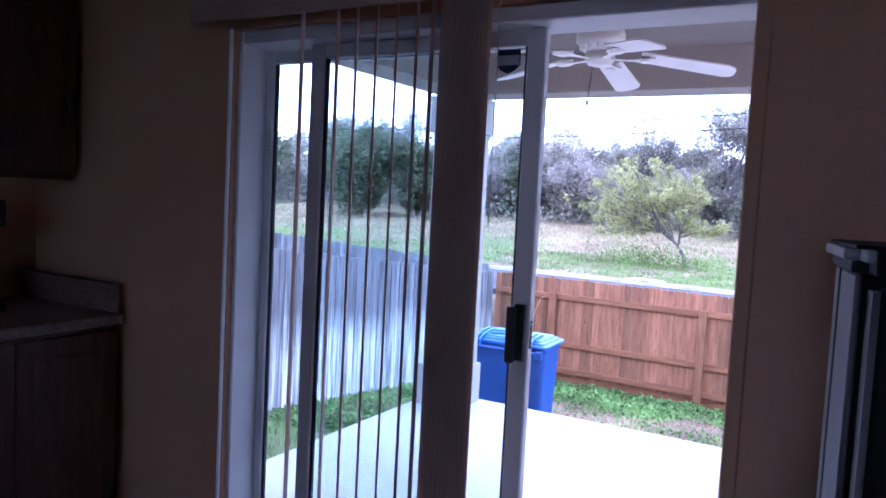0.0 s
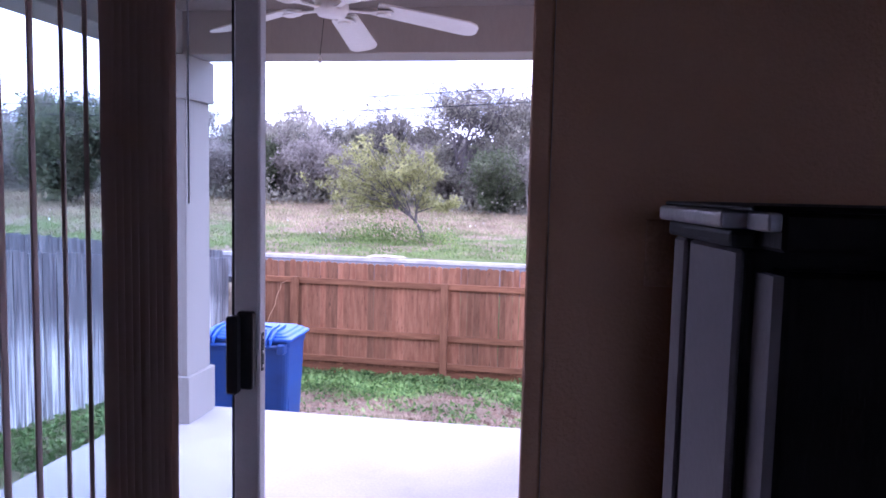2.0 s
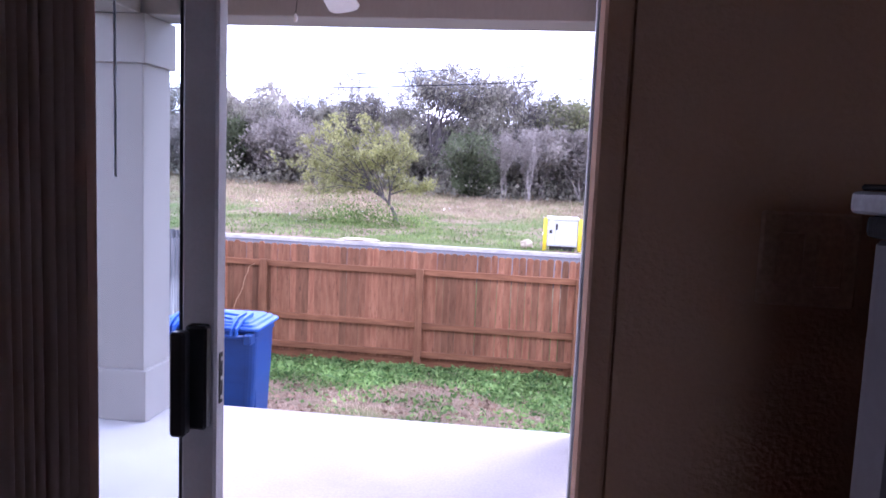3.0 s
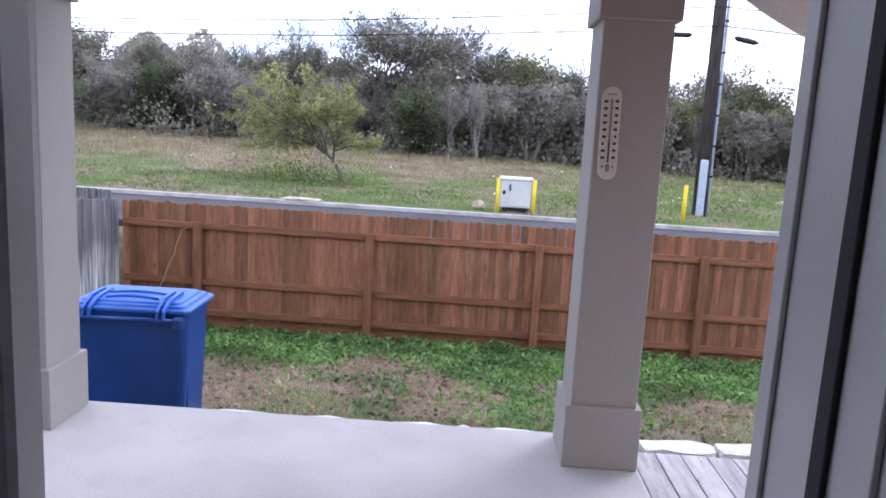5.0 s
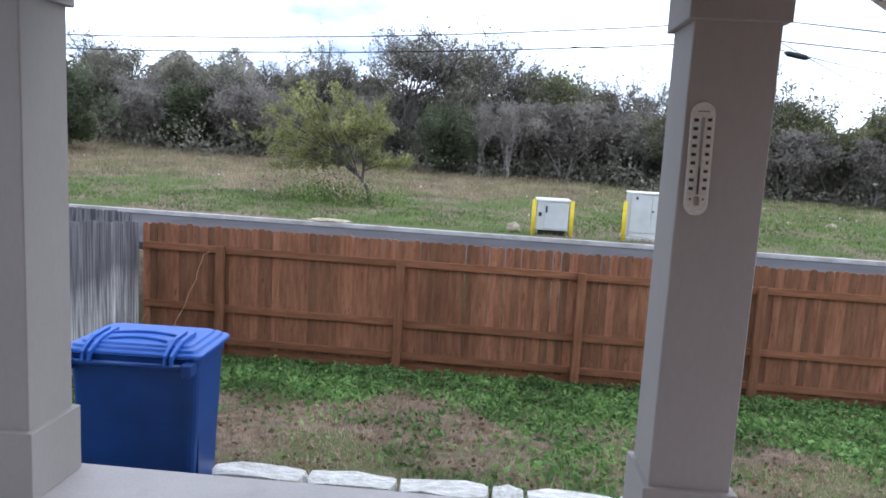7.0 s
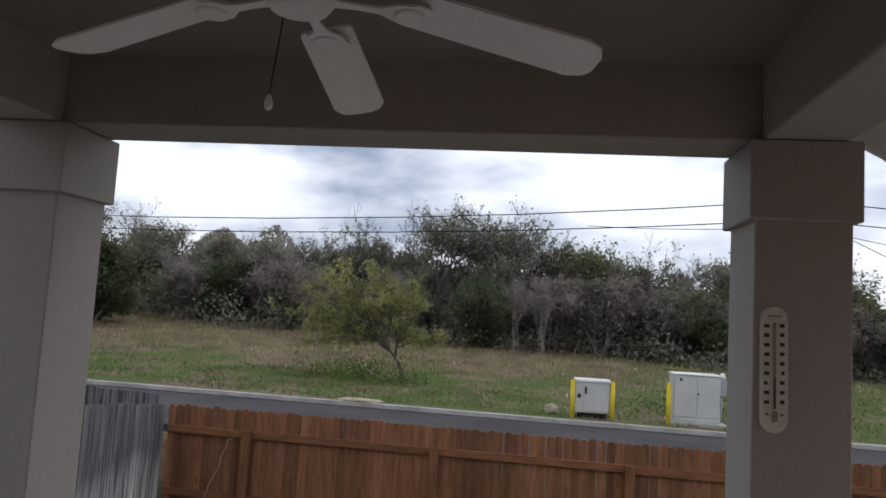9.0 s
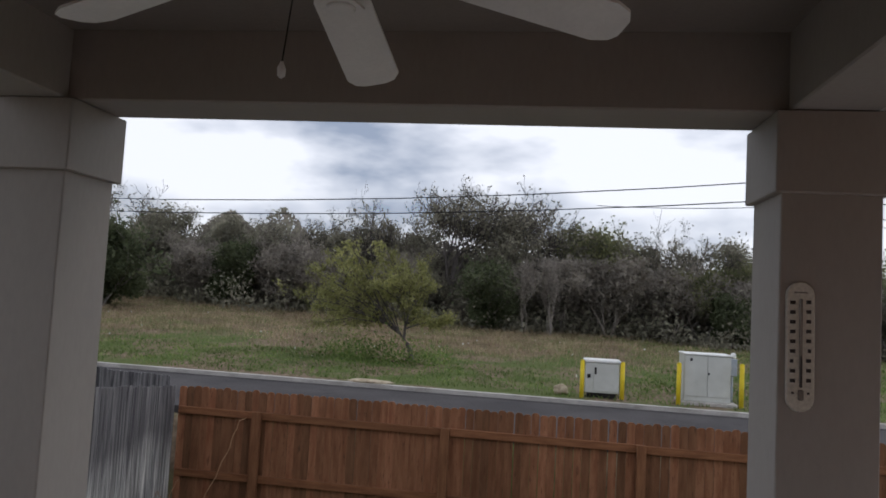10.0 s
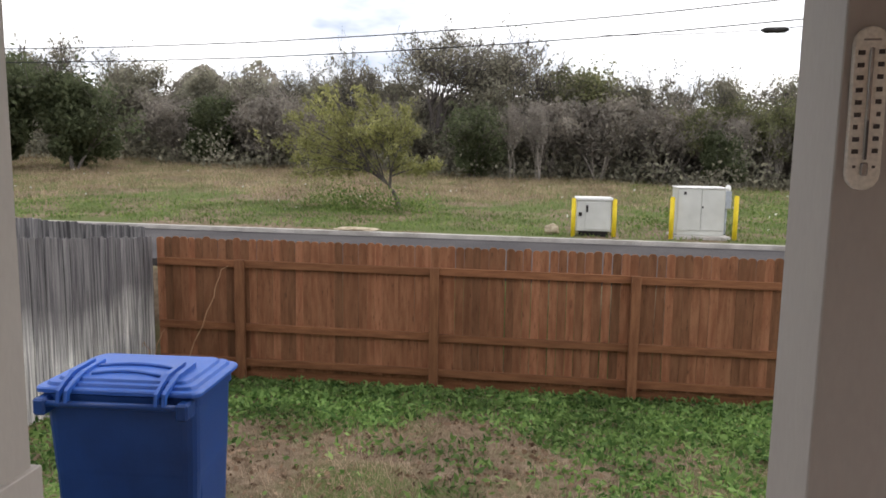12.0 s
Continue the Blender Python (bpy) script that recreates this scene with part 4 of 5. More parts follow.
def shade_pole(x, y):
    p = thing("shade_pole", "slim black metal pole with round foot on the deck", "pole", (x, y, -0.016))
    part("tube", cyl_bm(0.021, 0.021, 0.006, 2.03, 18), M_DARKMETAL, p, smooth=True)
    part("foot_plate", lathe_bm([(0.055, 0.0), (0.055, 0.006), (0.03, 0.012), (0.024, 0.03)], 24), M_DARKMETAL, p, smooth=True)
    part("cap", lathe_bm([(0.024, 2.031), (0.026, 2.045), (0.01, 2.06)], 18), M_DARKMETAL, p, smooth=True)
    return p


shade_pole(2.07, 3.23)


def shade_cloth():
    """A sagging cloth with folds, slung from the porch beam to the pole."""
    a, b, c, d = Vector((1.12, 3.30, 2.50)), Vector((2.05, 3.23, 1.985)), Vector((2.7, 1.0, 2.45)), Vector((1.12, 0.7, 2.72))
    nu, nv = 26, 150
    v, f = [], []
    for th in (0.0, 0.004):
        for j in range(nv + 1):
            t = j / nv
            for i in range(nu + 1):
                s = i / nu
                p = a.lerp(b, s).lerp(d.lerp(c, s), t)
                sag = -0.035 * 4 * s * (1 - s) - 0.10 * 4 * t * (1 - t)
                fold = 0.046 * math.sin(62 * t ** 0.8 + 2.0 * s) * (0.35 + 0.65 * math.sin(math.pi * min(s * 1.1, 1)))
                v.append((p.x, p.y, p.z + sag + fold + th))
    w, m = nu + 1, (nu + 1) * (nv + 1)
    for j in range(nv):
        for i in range(nu):
            q = j * w + i
            f += [(q, q + w, q + w + 1, q + 1), (m + q, m + q + 1, m + q + w + 1, m + q + w)]
    for e0, e1 in [(i, i + 1) for i in range(nu)]:
        f += [(e0, e1, m + e1, m + e0), (nv * w + e1, nv * w + e0, m + nv * w + e0, m + nv * w + e1)]
    ob = from_lists("shade_cloth", v, f, M_CLOTH, smooth=True)
    return tagged(ob, "cream folded shade cloth slung from porch beam to pole", "shade cloth")


shade_cloth()


# ---- fences ----
def picket_mesh(name, w, h, t, ear, material):
    """A dog-eared board: origin at its foot."""
    prof = [(-w / 2, 0), (w / 2, 0), (w / 2, h - ear), (w / 2 - ear, h), (-w / 2 + ear, h), (-w / 2, h - ear)]
    v = [(x, -t / 2, z) for x, z in prof] + [(x, t / 2, z) for x, z in prof]
    f = [tuple(range(6)), tuple(range(11, 5, -1))] + [(i, i + 6, (i + 1) % 6 + 6, (i + 1) % 6) for i in range(6)]
    me = bpy.data.meshes.new(name)
    me.from_pydata(v, [], f)
    me.update()
    me.materials.append(material)
    return me


def cedar_fence():
    x0, x1 = -4.285, 13.0
    fence = thing("cedar_fence", "reddish cedar picket fence with rails facing the yard", "fence", (x0, FENCE_Y, -1.12))
    rng = random.Random(11)
    posts = [x0 + 0.05, -3.24, -1.005, 1.17, 3.255, 5.40, 7.56, 9.7, 11.9]
    drop = lambda x: -0.008 * (x + 3.24)
    for z, nm in ((0.19, "top"), (-0.55, "mid"), (-0.965, "low")):
        for a, b in zip(posts, posts[1:]):
            bm = box_bm(a - x0, b - x0, -0.040, 0.0, z - 0.042, z + 0.042, 0.004)
            lift = rng.uniform(-0.008, 0.008)
            for vv in bm.verts:
                vv.co.z += 1.12 + drop(vv.co.x + x0) + lift
                vv.co.y += 0.001 * (a > 0)
            part("rail", bm, M_CEDAR_RAIL, fence)
    for x in posts[1:]:
        bm = box_bm(x - 0.050 - x0, x + 0.050 - x0, -0.105, -0.0415, -1.42 + 1.12, 0.245 + 1.12 + drop(x), 0.005)
        part("post", bm, M_CEDAR_POST, fence)
    kinds = [picket_mesh("picket", w, 1.52, 0.016, 0.022, M_CEDAR) for w in (0.0895, 0.0885, 0.0905)]
    x, k = x0 + 0.07, 0
    while x < x1 - 0.1:
        o = new("picket", kinds[k % 3])
        o.parent = fence
        lean_ = rng.uniform(-0.15, 0.15)
        o.location = (x - x0, 0.0085 + rng.uniform(0, 0.004), 1.12 - 1.045 + drop(x) + rng.uniform(-0.012, 0.012))
        o.rotation_euler = (0, radians(lean_), 0)
        gap = rng.choice((0.0, 0.001, 0.001, 0.003)) if x < -0.3 or x > 1.6 else rng.choice((0.001, 0.003, 0.005, 0.011))
        x += 0.0905 + gap
        k += 1
    part("ground_board", box_bm(0.05, x1 - x0, 0.020, 0.040, -0.24, 0.10), M_CEDAR_RAIL, fence, "dark stained board at the foot of the pickets")
    return fence


cedar_fence()


def grey_fence():
    xf = -4.30
    fence = thing("grey_fence", "weathered silver-grey picket fence along the side yard", "fence", (xf, 8.7, -1.1))
    rng = random.Random(5)
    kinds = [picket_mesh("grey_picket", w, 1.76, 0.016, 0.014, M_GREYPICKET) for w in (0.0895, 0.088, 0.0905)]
    y, k = 8.80, 0
    while y > -4.0:
        top = 0.49 + 0.105 * (8.7 - max(y, 0.5))
        o = new("grey_picket", kinds[k % 3])
        o.parent = fence
        o.location = (rng.uniform(-0.004, 0.004), y - 8.7, top - 1.76 + 1.1 + rng.uniform(-0.012, 0.012))
        o.rotation_euler = (0, radians(rng.uniform(-0.5, 0.5)), radians(90))
        y -= 0.0915 + rng.choice((0.0, 0.002, 0.006))
        k += 1
    for dz in (-0.16, -0.85, -1.45):
        a, b = 8.68, -4.0
        za, zb = 0.49 + dz, 0.49 + 0.105 * 8.2 + dz
        bm = box_bm(-0.055, -0.0145, b - 8.7, a - 8.7, -0.042, 0.042)
        for v in bm.verts:
            v.co.z += (za if v.co.y > -2 else zb) + 1.1
        part("rail", bm, M_GREYWOOD, fence)
    for y in (8.66, 6.4, 4.1, 1.8, -0.5, -2.8):
        top = 0.45 + 0.105 * (8.7 - max(y, 0.5))
        part("post", box_bm(-0.15, -0.056, y - 0.045 - 8.7, y + 0.045 - 8.7, -0.4, top + 1.1, 0.004), M_GREYWOOD, fence)
    return fence


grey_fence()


def neighbour_fence():
    """The neighbour's rear fence, in line with the cedar one, whose top shows over the grey fence."""
    fence = thing("neighbour_fence", "dark weathered picket fence behind the grey fence", "fence", (-4.5, FENCE_Y + 0.1, -1.1))
    rng = random.Random(21)
    kind_mesh = picket_mesh("dark_picket", 0.089, 1.70, 0.016, 0.014, M_GREYWOOD)
    for k in range(110):
        o = new("dark_picket", kind_mesh)
        o.parent = fence
        o.location = (-0.0925 * k, rng.uniform(-0.003, 0.003), 0.004 * k - 0.03 + rng.uniform(-0.012, 0.012))
    for z in (0.35, 1.40):
        part("rail", box_bm(-10.1, 0.04, 0.009, 0.048, z, z + 0.084), M_GREYWOOD, fence)
    return fence


neighbour_fence()


def dry_vine(points, r, label):
    v, f = [], []
    pts = [Vector(p) for p in points]
    fine = []
    for i in range(len(pts) - 1):
        for k in range(4):
            s = k / 4
            p = pts[i].lerp(pts[i + 1], s)
            fine.append(p + Vector((0.01 * math.sin(7 * (i + s)), 0, 0)))
    fine.append(pts[-1])
    tube_into(v, f, fine, [r * (1 - 0.5 * i / len(fine)) for i in range(len(fine))], 6)
    return tagged(from_lists("dry_vine", v, f, M_TWIG, smooth=True), label, "vine", "dry vines")


dry_vine([(-3.84, 8.60, -1.10), (-3.80, 8.62, -0.9), (-3.62, 8.64, -0.5), (-3.48, 8.66, -0.15), (-3.40, 8.68, 0.14), (-3.31, 8.68, 0.20)], 0.008, "thin bare reddish vine leaning on the cedar fence")
dry_vine([(-4.10, 8.50, -1.08), (-4.12, 8.50, -0.82), (-4.05, 8.52, -0.60), (-4.0, 8.52, -0.52)], 0.006, "short bare vine stem at the fence corner")
dry_vine([(-4.12, 8.45, -1.08), (-4.16, 8.46, -0.75), (-4.22, 8.46, -0.66), (-4.24, 8.46, -0.72)], 0.006, "short bare vine stem at the fence corner")


# ---- across the street: utility boxes, bollards, rock, pole, wires ----
def bollard(x, y, h):
    z = ground_z(x, y)
    b = thing("bollard", "yellow painted steel bollard beside a utility box", "bollard", (x, y, z), "yellow bollards")
    part("post", cyl_bm(0.038, 0.038, -0.1, h, 14), M_YELLOW, b, smooth=True)
    part("cap", lathe_bm([(0.038, h + 0.001), (0.03, h + 0.015), (0.01, h + 0.02)], 14), M_YELLOW, b, smooth=True)
    return b


for bx, by, bh in ((0.775, 13.45, 0.62), (1.455, 13.45, 0.62), (2.385, 13.40, 0.68), (3.40, 13.38, 0.72), (4.27, 13.42, 0.68)):
    bollard(bx, by, bh)


def small_box(x, y):
    z = ground_z(x, y)
    b = thing("utility_box", "low pale metal utility box on short legs", "utility box", (x, y, z))
    part("cabinet", box_bm(-0.29, 0.29, -0.17, 0.2, 0.08, 0.60, 0.008), M_UTIL, b)
    part("lid", box_bm(-0.31, 0.31, -0.2, 0.22, 0.601, 0.65, 0.012), M_UTILTOP, b, "white rounded metal lid")
    d = part("access_door", box_bm(-0.15, 0.27, -0.186, -0.1705, 0.11, 0.57, 0.005), M_UTIL, b)
    part("latch", box_bm(-0.135, -0.10, -0.20, -0.1865, 0.40, 0.52, 0.004), M_DARKMETAL, d)
    part("meter", box_bm(-0.255, -0.20, -0.185, -0.1705, 0.33, 0.40, 0.005), M_DARKMETAL, b)
    part("skirt", box_bm(-0.24, 0.24, -0.12, 0.16, -0.05, 0.079), M_DARKMETAL, b)
    return b


small_box(1.115, 13.62)


def large_box(x, y):
    z = ground_z(x, y)
    b = thing("utility_cabinet", "tall pale metal two-door utility cabinet on a pad", "utility box", (x, y, z))
    part("pad", box_bm(-0.44, 0.48, -0.30, 0.34, -0.06, 0.05, 0.01), M_KERB, b)
    part("cabinet", box_bm(-0.385, 0.385, -0.2, 0.26, 0.051, 0.83, 0.008), M_UTIL, b)
    part("roof", box_bm(-0.40, 0.40, -0.225, 0.28, 0.831, 0.86, 0.01), M_UTILTOP, b)
    for x0, x1 in ((-0.372, -0.003), (0.003, 0.372)):
        d = part("cabinet_door", box_bm(x0, x1, -0.216, -0.2005, 0.14, 0.815, 0.004), M_UTIL, b)
        if x0 < 0:
            part("warning_label", box_bm(-0.29, -0.25, -0.2185, -0.2163, 0.73, 0.78), M_INK, d)
        else:
            part("lock", box_bm(0.008, 0.036, -0.228, -0.2163, 0.51, 0.545, 0.003), M_DARKMETAL, d)
    m = part("meter_box", box_bm(0.42, 0.53, -0.02, 0.1, 0.5, 0.79, 0.008), M_CONDUIT, b)
    part("meter_dial", lathe_bm([(0.045, 0.791), (0.05, 0.82), (0.04, 0.88), (0.015, 0.895)], 16, 0.475, 0.04), M_UTILTOP, m, smooth=True)
    part("conduit", cyl_bm(0.02, 0.02, -0.05, 0.499, 12, 0.46, 0.04), M_CONDUIT, b, smooth=True)
    return b


large_box(2.86, 13.66)


def rock(x, y, sx, sy, sz, seed, label):
    bm = bmesh.new()
    bmesh.ops.create_icosphere(bm, subdivisions=3, radius=1.0)
    for v in bm.verts:
        k = 1 + 0.28 * noise.noise(v.co * 1.6 + Vector((seed, 0, 0))) + 0.1 * noise.noise(v.co * 5)
        v.co = Vector((v.co.x * sx * k, v.co.y * sy * k, v.co.z * sz * k))
    ob = part("field_rock", bm, M_ROCK)
    ob.location = (x, y, ground_z(x, y) + sz * 0.55)
    return tagged(ob, label, "rock")


rock(0.42, 13.75, 0.14, 0.11, 0.10, 3.0, "rough tan rock lying beside the small utility box")
rock(-2.95, 13.42, 0.42, 0.16, 0.035, 9.0, "flat pale stone slab lying along the kerb")
rock(8.0, 18.0, 0.12, 0.1, 0.08, 5.0, "small pale rock lying in the field grass")


def utility_pole(x, y):
    z = ground_z(x, y)
    p = thing("utility_pole", "dark wooden utility pole with grey conduit", "utility pole", (x, y, z))
    p.rotation_euler = (0, radians(-0.3), 0)
    part("shaft", cyl_bm(0.135, 0.10, -0.5, 8.5, 16), M_POLE, p, smooth=True)
    part("conduit", cyl_bm(0.03, 0.03, -0.1, 5.6, 10, 0.155, -0.02), M_CONDUIT, p, smooth=True)
    part("riser_guard", box_bm(-0.10, 0.05, -0.165, -0.10, -0.05, 1.15, 0.02), M_CONDUIT, p, "pale blue-grey riser guard")
    part("crossarm", box_bm(-1.1, 1.1, -0.16, -0.07, 7.75, 7.87, 0.01), M_POLE, p)
    for k in range(8):
        part("strap", box_bm(0.12, 0.19, -0.05, 0.01, 0.8 + 0.6 * k, 0.84 + 0.6 * k), M_DARKMETAL, p)
    return p


utility_pole(4.87, 14.45)


def cable(points, r, sag, label, name="overhead_cable"):
    v, f, pts = [], [], []
    ps = [Vector(p) for p in points]
    for a, b in zip(ps, ps[1:]):
        for k in range(12):
            s = k / 12
            pts.append(a.lerp(b, s) - Vector((0, 0, sag * 4 * s * (1 - s))))
    pts.append(ps[-1])
    tube_into(v, f, pts, [r] * len(pts), 5)
    return tagged(from_lists(name, v, f, M_WIRE), label, "cable", "overhead cables")


CABLE = "black overhead cable strung along the street"
cable([(-26.0, 15.9, 4.25), (4.85, 14.34, 4.22), (38, 12.7, 4.4)], 0.011, 0.78, CABLE)
cable([(-26.0, 15.9, 3.95), (4.85, 14.34, 3.86), (38, 12.7, 4.1)], 0.011, 0.72, CABLE)
cable([(1.0, 14.6, 3.62), (4.85, 14.34, 3.74), (9.5, 14.1, 2.95)], 0.007, 0.06, "thin black service cable tied to the pole")
cable([(4.9, 14.34, 3.9), (12.5, 13.9, ground_z(12.5, 13.9))], 0.007, 0.0, "thin steel guy wire from pole to ground")


def splice_case(x, y, z, turn):
    s = thing("splice_case", "dark cable splice case hung on the overhead cable", "cable splice", (x, y, z))
    s.rotation_euler = (0, radians(turn), 0)
    bm = cyl_bm(0.05, 0.05, -0.17, 0.17, 14)
    bmesh.ops.transform(bm, matrix=Matrix.Rotation(math.pi / 2, 4, "Y"), verts=bm.verts)
    part("case", bm, M_DARKMETAL, s, smooth=False)
    for e in (-1, 1):
        bm = cyl_bm(0.045, 0.015, 0.171, 0.23, 14)
        bmesh.ops.transform(bm, matrix=Matrix.Rotation(e * math.pi / 2, 4, "Y"), verts=bm.verts)
        part("end_cone", bm, M_DARKMETAL, s)
    return s


splice_case(4.12, 14.39, 3.66, -1)
splice_case(5.36, 14.30, 3.60, 10)

# ---- trees ----
def grow(verts, faces, tips, start, heading, length, radius, depth, rng, spread, up, sides=6):
    """One limb and, from it, smaller ones; the ends of the smallest are gathered in tips."""
    pts, rad = [start], [radius]
    p, h = start.copy(), heading.normalized()
    steps = 4 if depth > 1 else 3
    for k in range(steps):
        h = (h + Vector((rng.uniform(-1, 1), rng.uniform(-1, 1), rng.uniform(-0.6, 1) * 0.6)) * 0.28 + Vector((0, 0, up * 0.12))).normalized()
        p = p + h * (length / steps)
        pts.append(p.copy())
        rad.append(max(radius * (1 - 0.55 * (k + 1) / steps), 0.006))
        if depth <= 1:
            tips.append(p.copy())
    tube_into(verts, faces, pts, rad, max(3, sides))
    if depth == 0:
        return
    for k in range(rng.choice((3, 4)) if depth > 1 else rng.choice((3, 4, 5))):
        i = rng.choice((2, 3, 4)) if depth > 1 else rng.choice((1, 2, 3))
        i = min(i, len(pts) - 1)
        out = Vector((rng.uniform(-1, 1), rng.uniform(-1, 1), rng.uniform(-0.3, 0.9))).normalized()
        grow(verts, faces, tips, pts[i], h * (1 - spread) + out * spread, length * rng.uniform(0.55, 0.8), rad[i] * 0.62, depth - 1, rng, spread, up, sides - 1)


def tree(name, label, seed, height, trunks, depth, leaves, puff, leaf, material, bark, spread=0.6, up=0.5, lean_=(0, 0, 1), trunk_part=0.33, skirt=0, wide=1.0, long=1.8, stout=1.0):
    """A tree with its trunk and limbs in one mesh and its leaves in another, origin at its foot, grown to the height."""
    rng = random.Random(seed)
    t = thing(name, label, "tree", (0, 0, 0))
    v, f, tips = [], [], []
    for k in range(trunks):
        a = 2 * math.pi * k / trunks + rng.uniform(0, 1)
        away = 0.0 if trunks == 1 else 0.35
        h = Vector((lean_[0] + away * math.cos(a), lean_[1] + away * math.sin(a), lean_[2]))
        grow(v, f, tips, Vector((0.06 * math.cos(a) * (trunks > 1), 0.06 * math.sin(a) * (trunks > 1), -0.1)), h, height * trunk_part, height * 0.022 * stout / math.sqrt(trunks), depth, rng, spread, up, 7)
    tp = np.array([tuple(q) for q in tips])
    s = height * 0.96 / np.quantile(tp[:, 2], 0.995)
    v = [(x * s * wide, y * s * wide, z * s) for x, y, z in v]
    tp = tp * np.array((s * wide, s * wide, s))
    from_lists("trunk", v, f, bark, t)
    nrg = np.random.default_rng(seed)
    pick = tp[nrg.integers(0, len(tp), leaves)]
    c = pick + nrg.normal(size=pick.shape) * puff
    if skirt:
        lobes = [(rng.uniform(-1, 1) * height * 0.30, rng.uniform(-1, 1) * height * 0.30, height * rng.uniform(0.15, 0.78), height * rng.uniform(0.10, 0.22)) for _ in range(26)]
        which = nrg.integers(0, len(lobes), skirt)
        lb = np.array(lobes)[which]
        fall = 1 - 0.55 * lb[:, 2] / height
        d = nrg.normal(size=(skirt, 3))
        d /= np.linalg.norm(d, axis=1)[:, None]
        r = lb[:, 3] * nrg.uniform(0.55, 1.15, skirt)
        c = np.concatenate((c, np.stack((lb[:, 0] * fall, lb[:, 1] * fall, lb[:, 2]), 1) + d * r[:, None]))
    c = c[c[:, 2] > 0.05]
    leaves_mesh("crown", c, leaf, material, seed, t, long=long)
    return t


def spot(ob, x, y, s, turn, wide=1.0):
    return pose(x, y, ground_z(x, y), 0, 0, turn) @ Matrix.Diagonal((s * wide, s * wide, s, 1))


# the small yellowing tree beyond the kerb
def field_tree():
    """The small leaning tree: one bent trunk, limbs thrown up and to one side, a loose feathery crown of drooping sprays."""
    rng = random.Random(8)
    t = thing("small_tree", "small yellow-green leaning tree in the field grass", "tree", (-2.85, 16.9, ground_z(-2.85, 16.9)))
    v, f = [], []
    bend = [Vector(p) for p in ((0.02, 0, -0.1), (-0.03, 0, 0.18), (-0.11, 0.02, 0.36), (-0.30, 0, 0.60), (-0.62, 0.03, 0.80))]
    tube_into(v, f, bend, [0.062, 0.054, 0.047, 0.038, 0.028], 9)
    mid_limb = [Vector(p) for p in ((-0.20, 0, 0.46), (-0.16, -0.08, 0.80), (-0.05, -0.1, 1.15))]
    tube_into(v, f, mid_limb, [0.036, 0.028, 0.02], 7)
    arm = [Vector(p) for p in ((-0.15, -0.03, 0.72), (0.20, 0.05, 0.86), (0.62, 0.05, 0.90), (1.0, 0.02, 1.02))]
    tube_into(v, f, arm, [0.022, 0.016, 0.011, 0.006], 6)
    roots = (bend[4], bend[3], mid_limb[1], mid_limb[2])
    reach = ((-2.35, 1.62), (-2.05, 1.05), (-2.1, 2.05), (-1.8, 2.45), (-1.55, 1.55), (-1.4, 2.60), (-1.05, 2.45), (-1.15, 1.05), (-0.75, 2.55),
             (-0.45, 2.25), (-0.8, 1.65), (-0.05, 2.15), (-0.35, 1.75), (0.22, 1.72), (0.05, 1.30), (-1.75, 0.72), (-1.3, 1.95), (-1.85, 1.40), (0.1, 1.0))
    sprays = []
    for x1, z1 in reach:
        root = roots[0] if x1 < -1.3 else roots[1] if x1 < -0.9 else roots[2] if z1 < 1.5 else roots[3]
        for depth in (-0.75, 0.0, 0.75):
            tip = Vector((x1 * 1.12 + rng.uniform(-0.22, 0.22), depth * rng.uniform(0.5, 1.25), z1 * rng.uniform(0.88, 1.04)))
            way = tip - root
            knee = root + way * 0.5 + Vector((rng.uniform(-0.12, 0.12), rng.uniform(-0.1, 0.1), 0.06 + 0.08 * rng.random()))
            tube_into(v, f, [root, knee, tip], [0.016, 0.011, 0.005], 5)
            for k in range(9):
                at = root.lerp(knee, 0.6 + 0.4 * rng.random()) if k < 2 else knee.lerp(tip, rng.random() ** 0.7)
                out = (way.normalized() * 0.5 + Vector((rng.uniform(-1, 1), rng.uniform(-1, 1), rng.uniform(-0.25, 0.75)))).normalized()
                reach_out = rng.uniform(0.16, 0.42)
                end = at + out * reach_out - Vector((0, 0, 0.10 * reach_out))
                tube_into(v, f, [at, at.lerp(end, 0.5) + Vector((0, 0, 0.03)), end], [0.006, 0.004, 0.002], 3)
                sprays.append((at, end))
    for k in range(24):
        at = arm[1].lerp(arm[3], rng.random())
        end = at + Vector((rng.uniform(-0.15, 0.22), rng.uniform(-0.25, 0.25), rng.uniform(-0.10, 0.20)))
        tube_into(v, f, [at, end], [0.005, 0.002], 3)
        sprays.append((at, end))
    from_lists("trunk", v, f, M_DARKBARK, t)
    nrg = np.random.default_rng(3)
    ends = np.array([(*a, *b) for a, b in sprays])
    pick = ends[nrg.integers(0, len(ends), 15500)]
    along = nrg.uniform(0.15, 1.12, (len(pick), 1))
    c = pick[:, :3] * (1 - along) + pick[:, 3:] * along + nrg.normal(size=(len(pick), 3)) * 0.045
    c[:, 2] -= np.abs(nrg.normal(size=len(c))) * 0.045
    leaves_mesh("crown", c, 0.030, M_LEAF_YEL, 3, t, flat=-0.4, long=2.6)
    return t


field_tree()

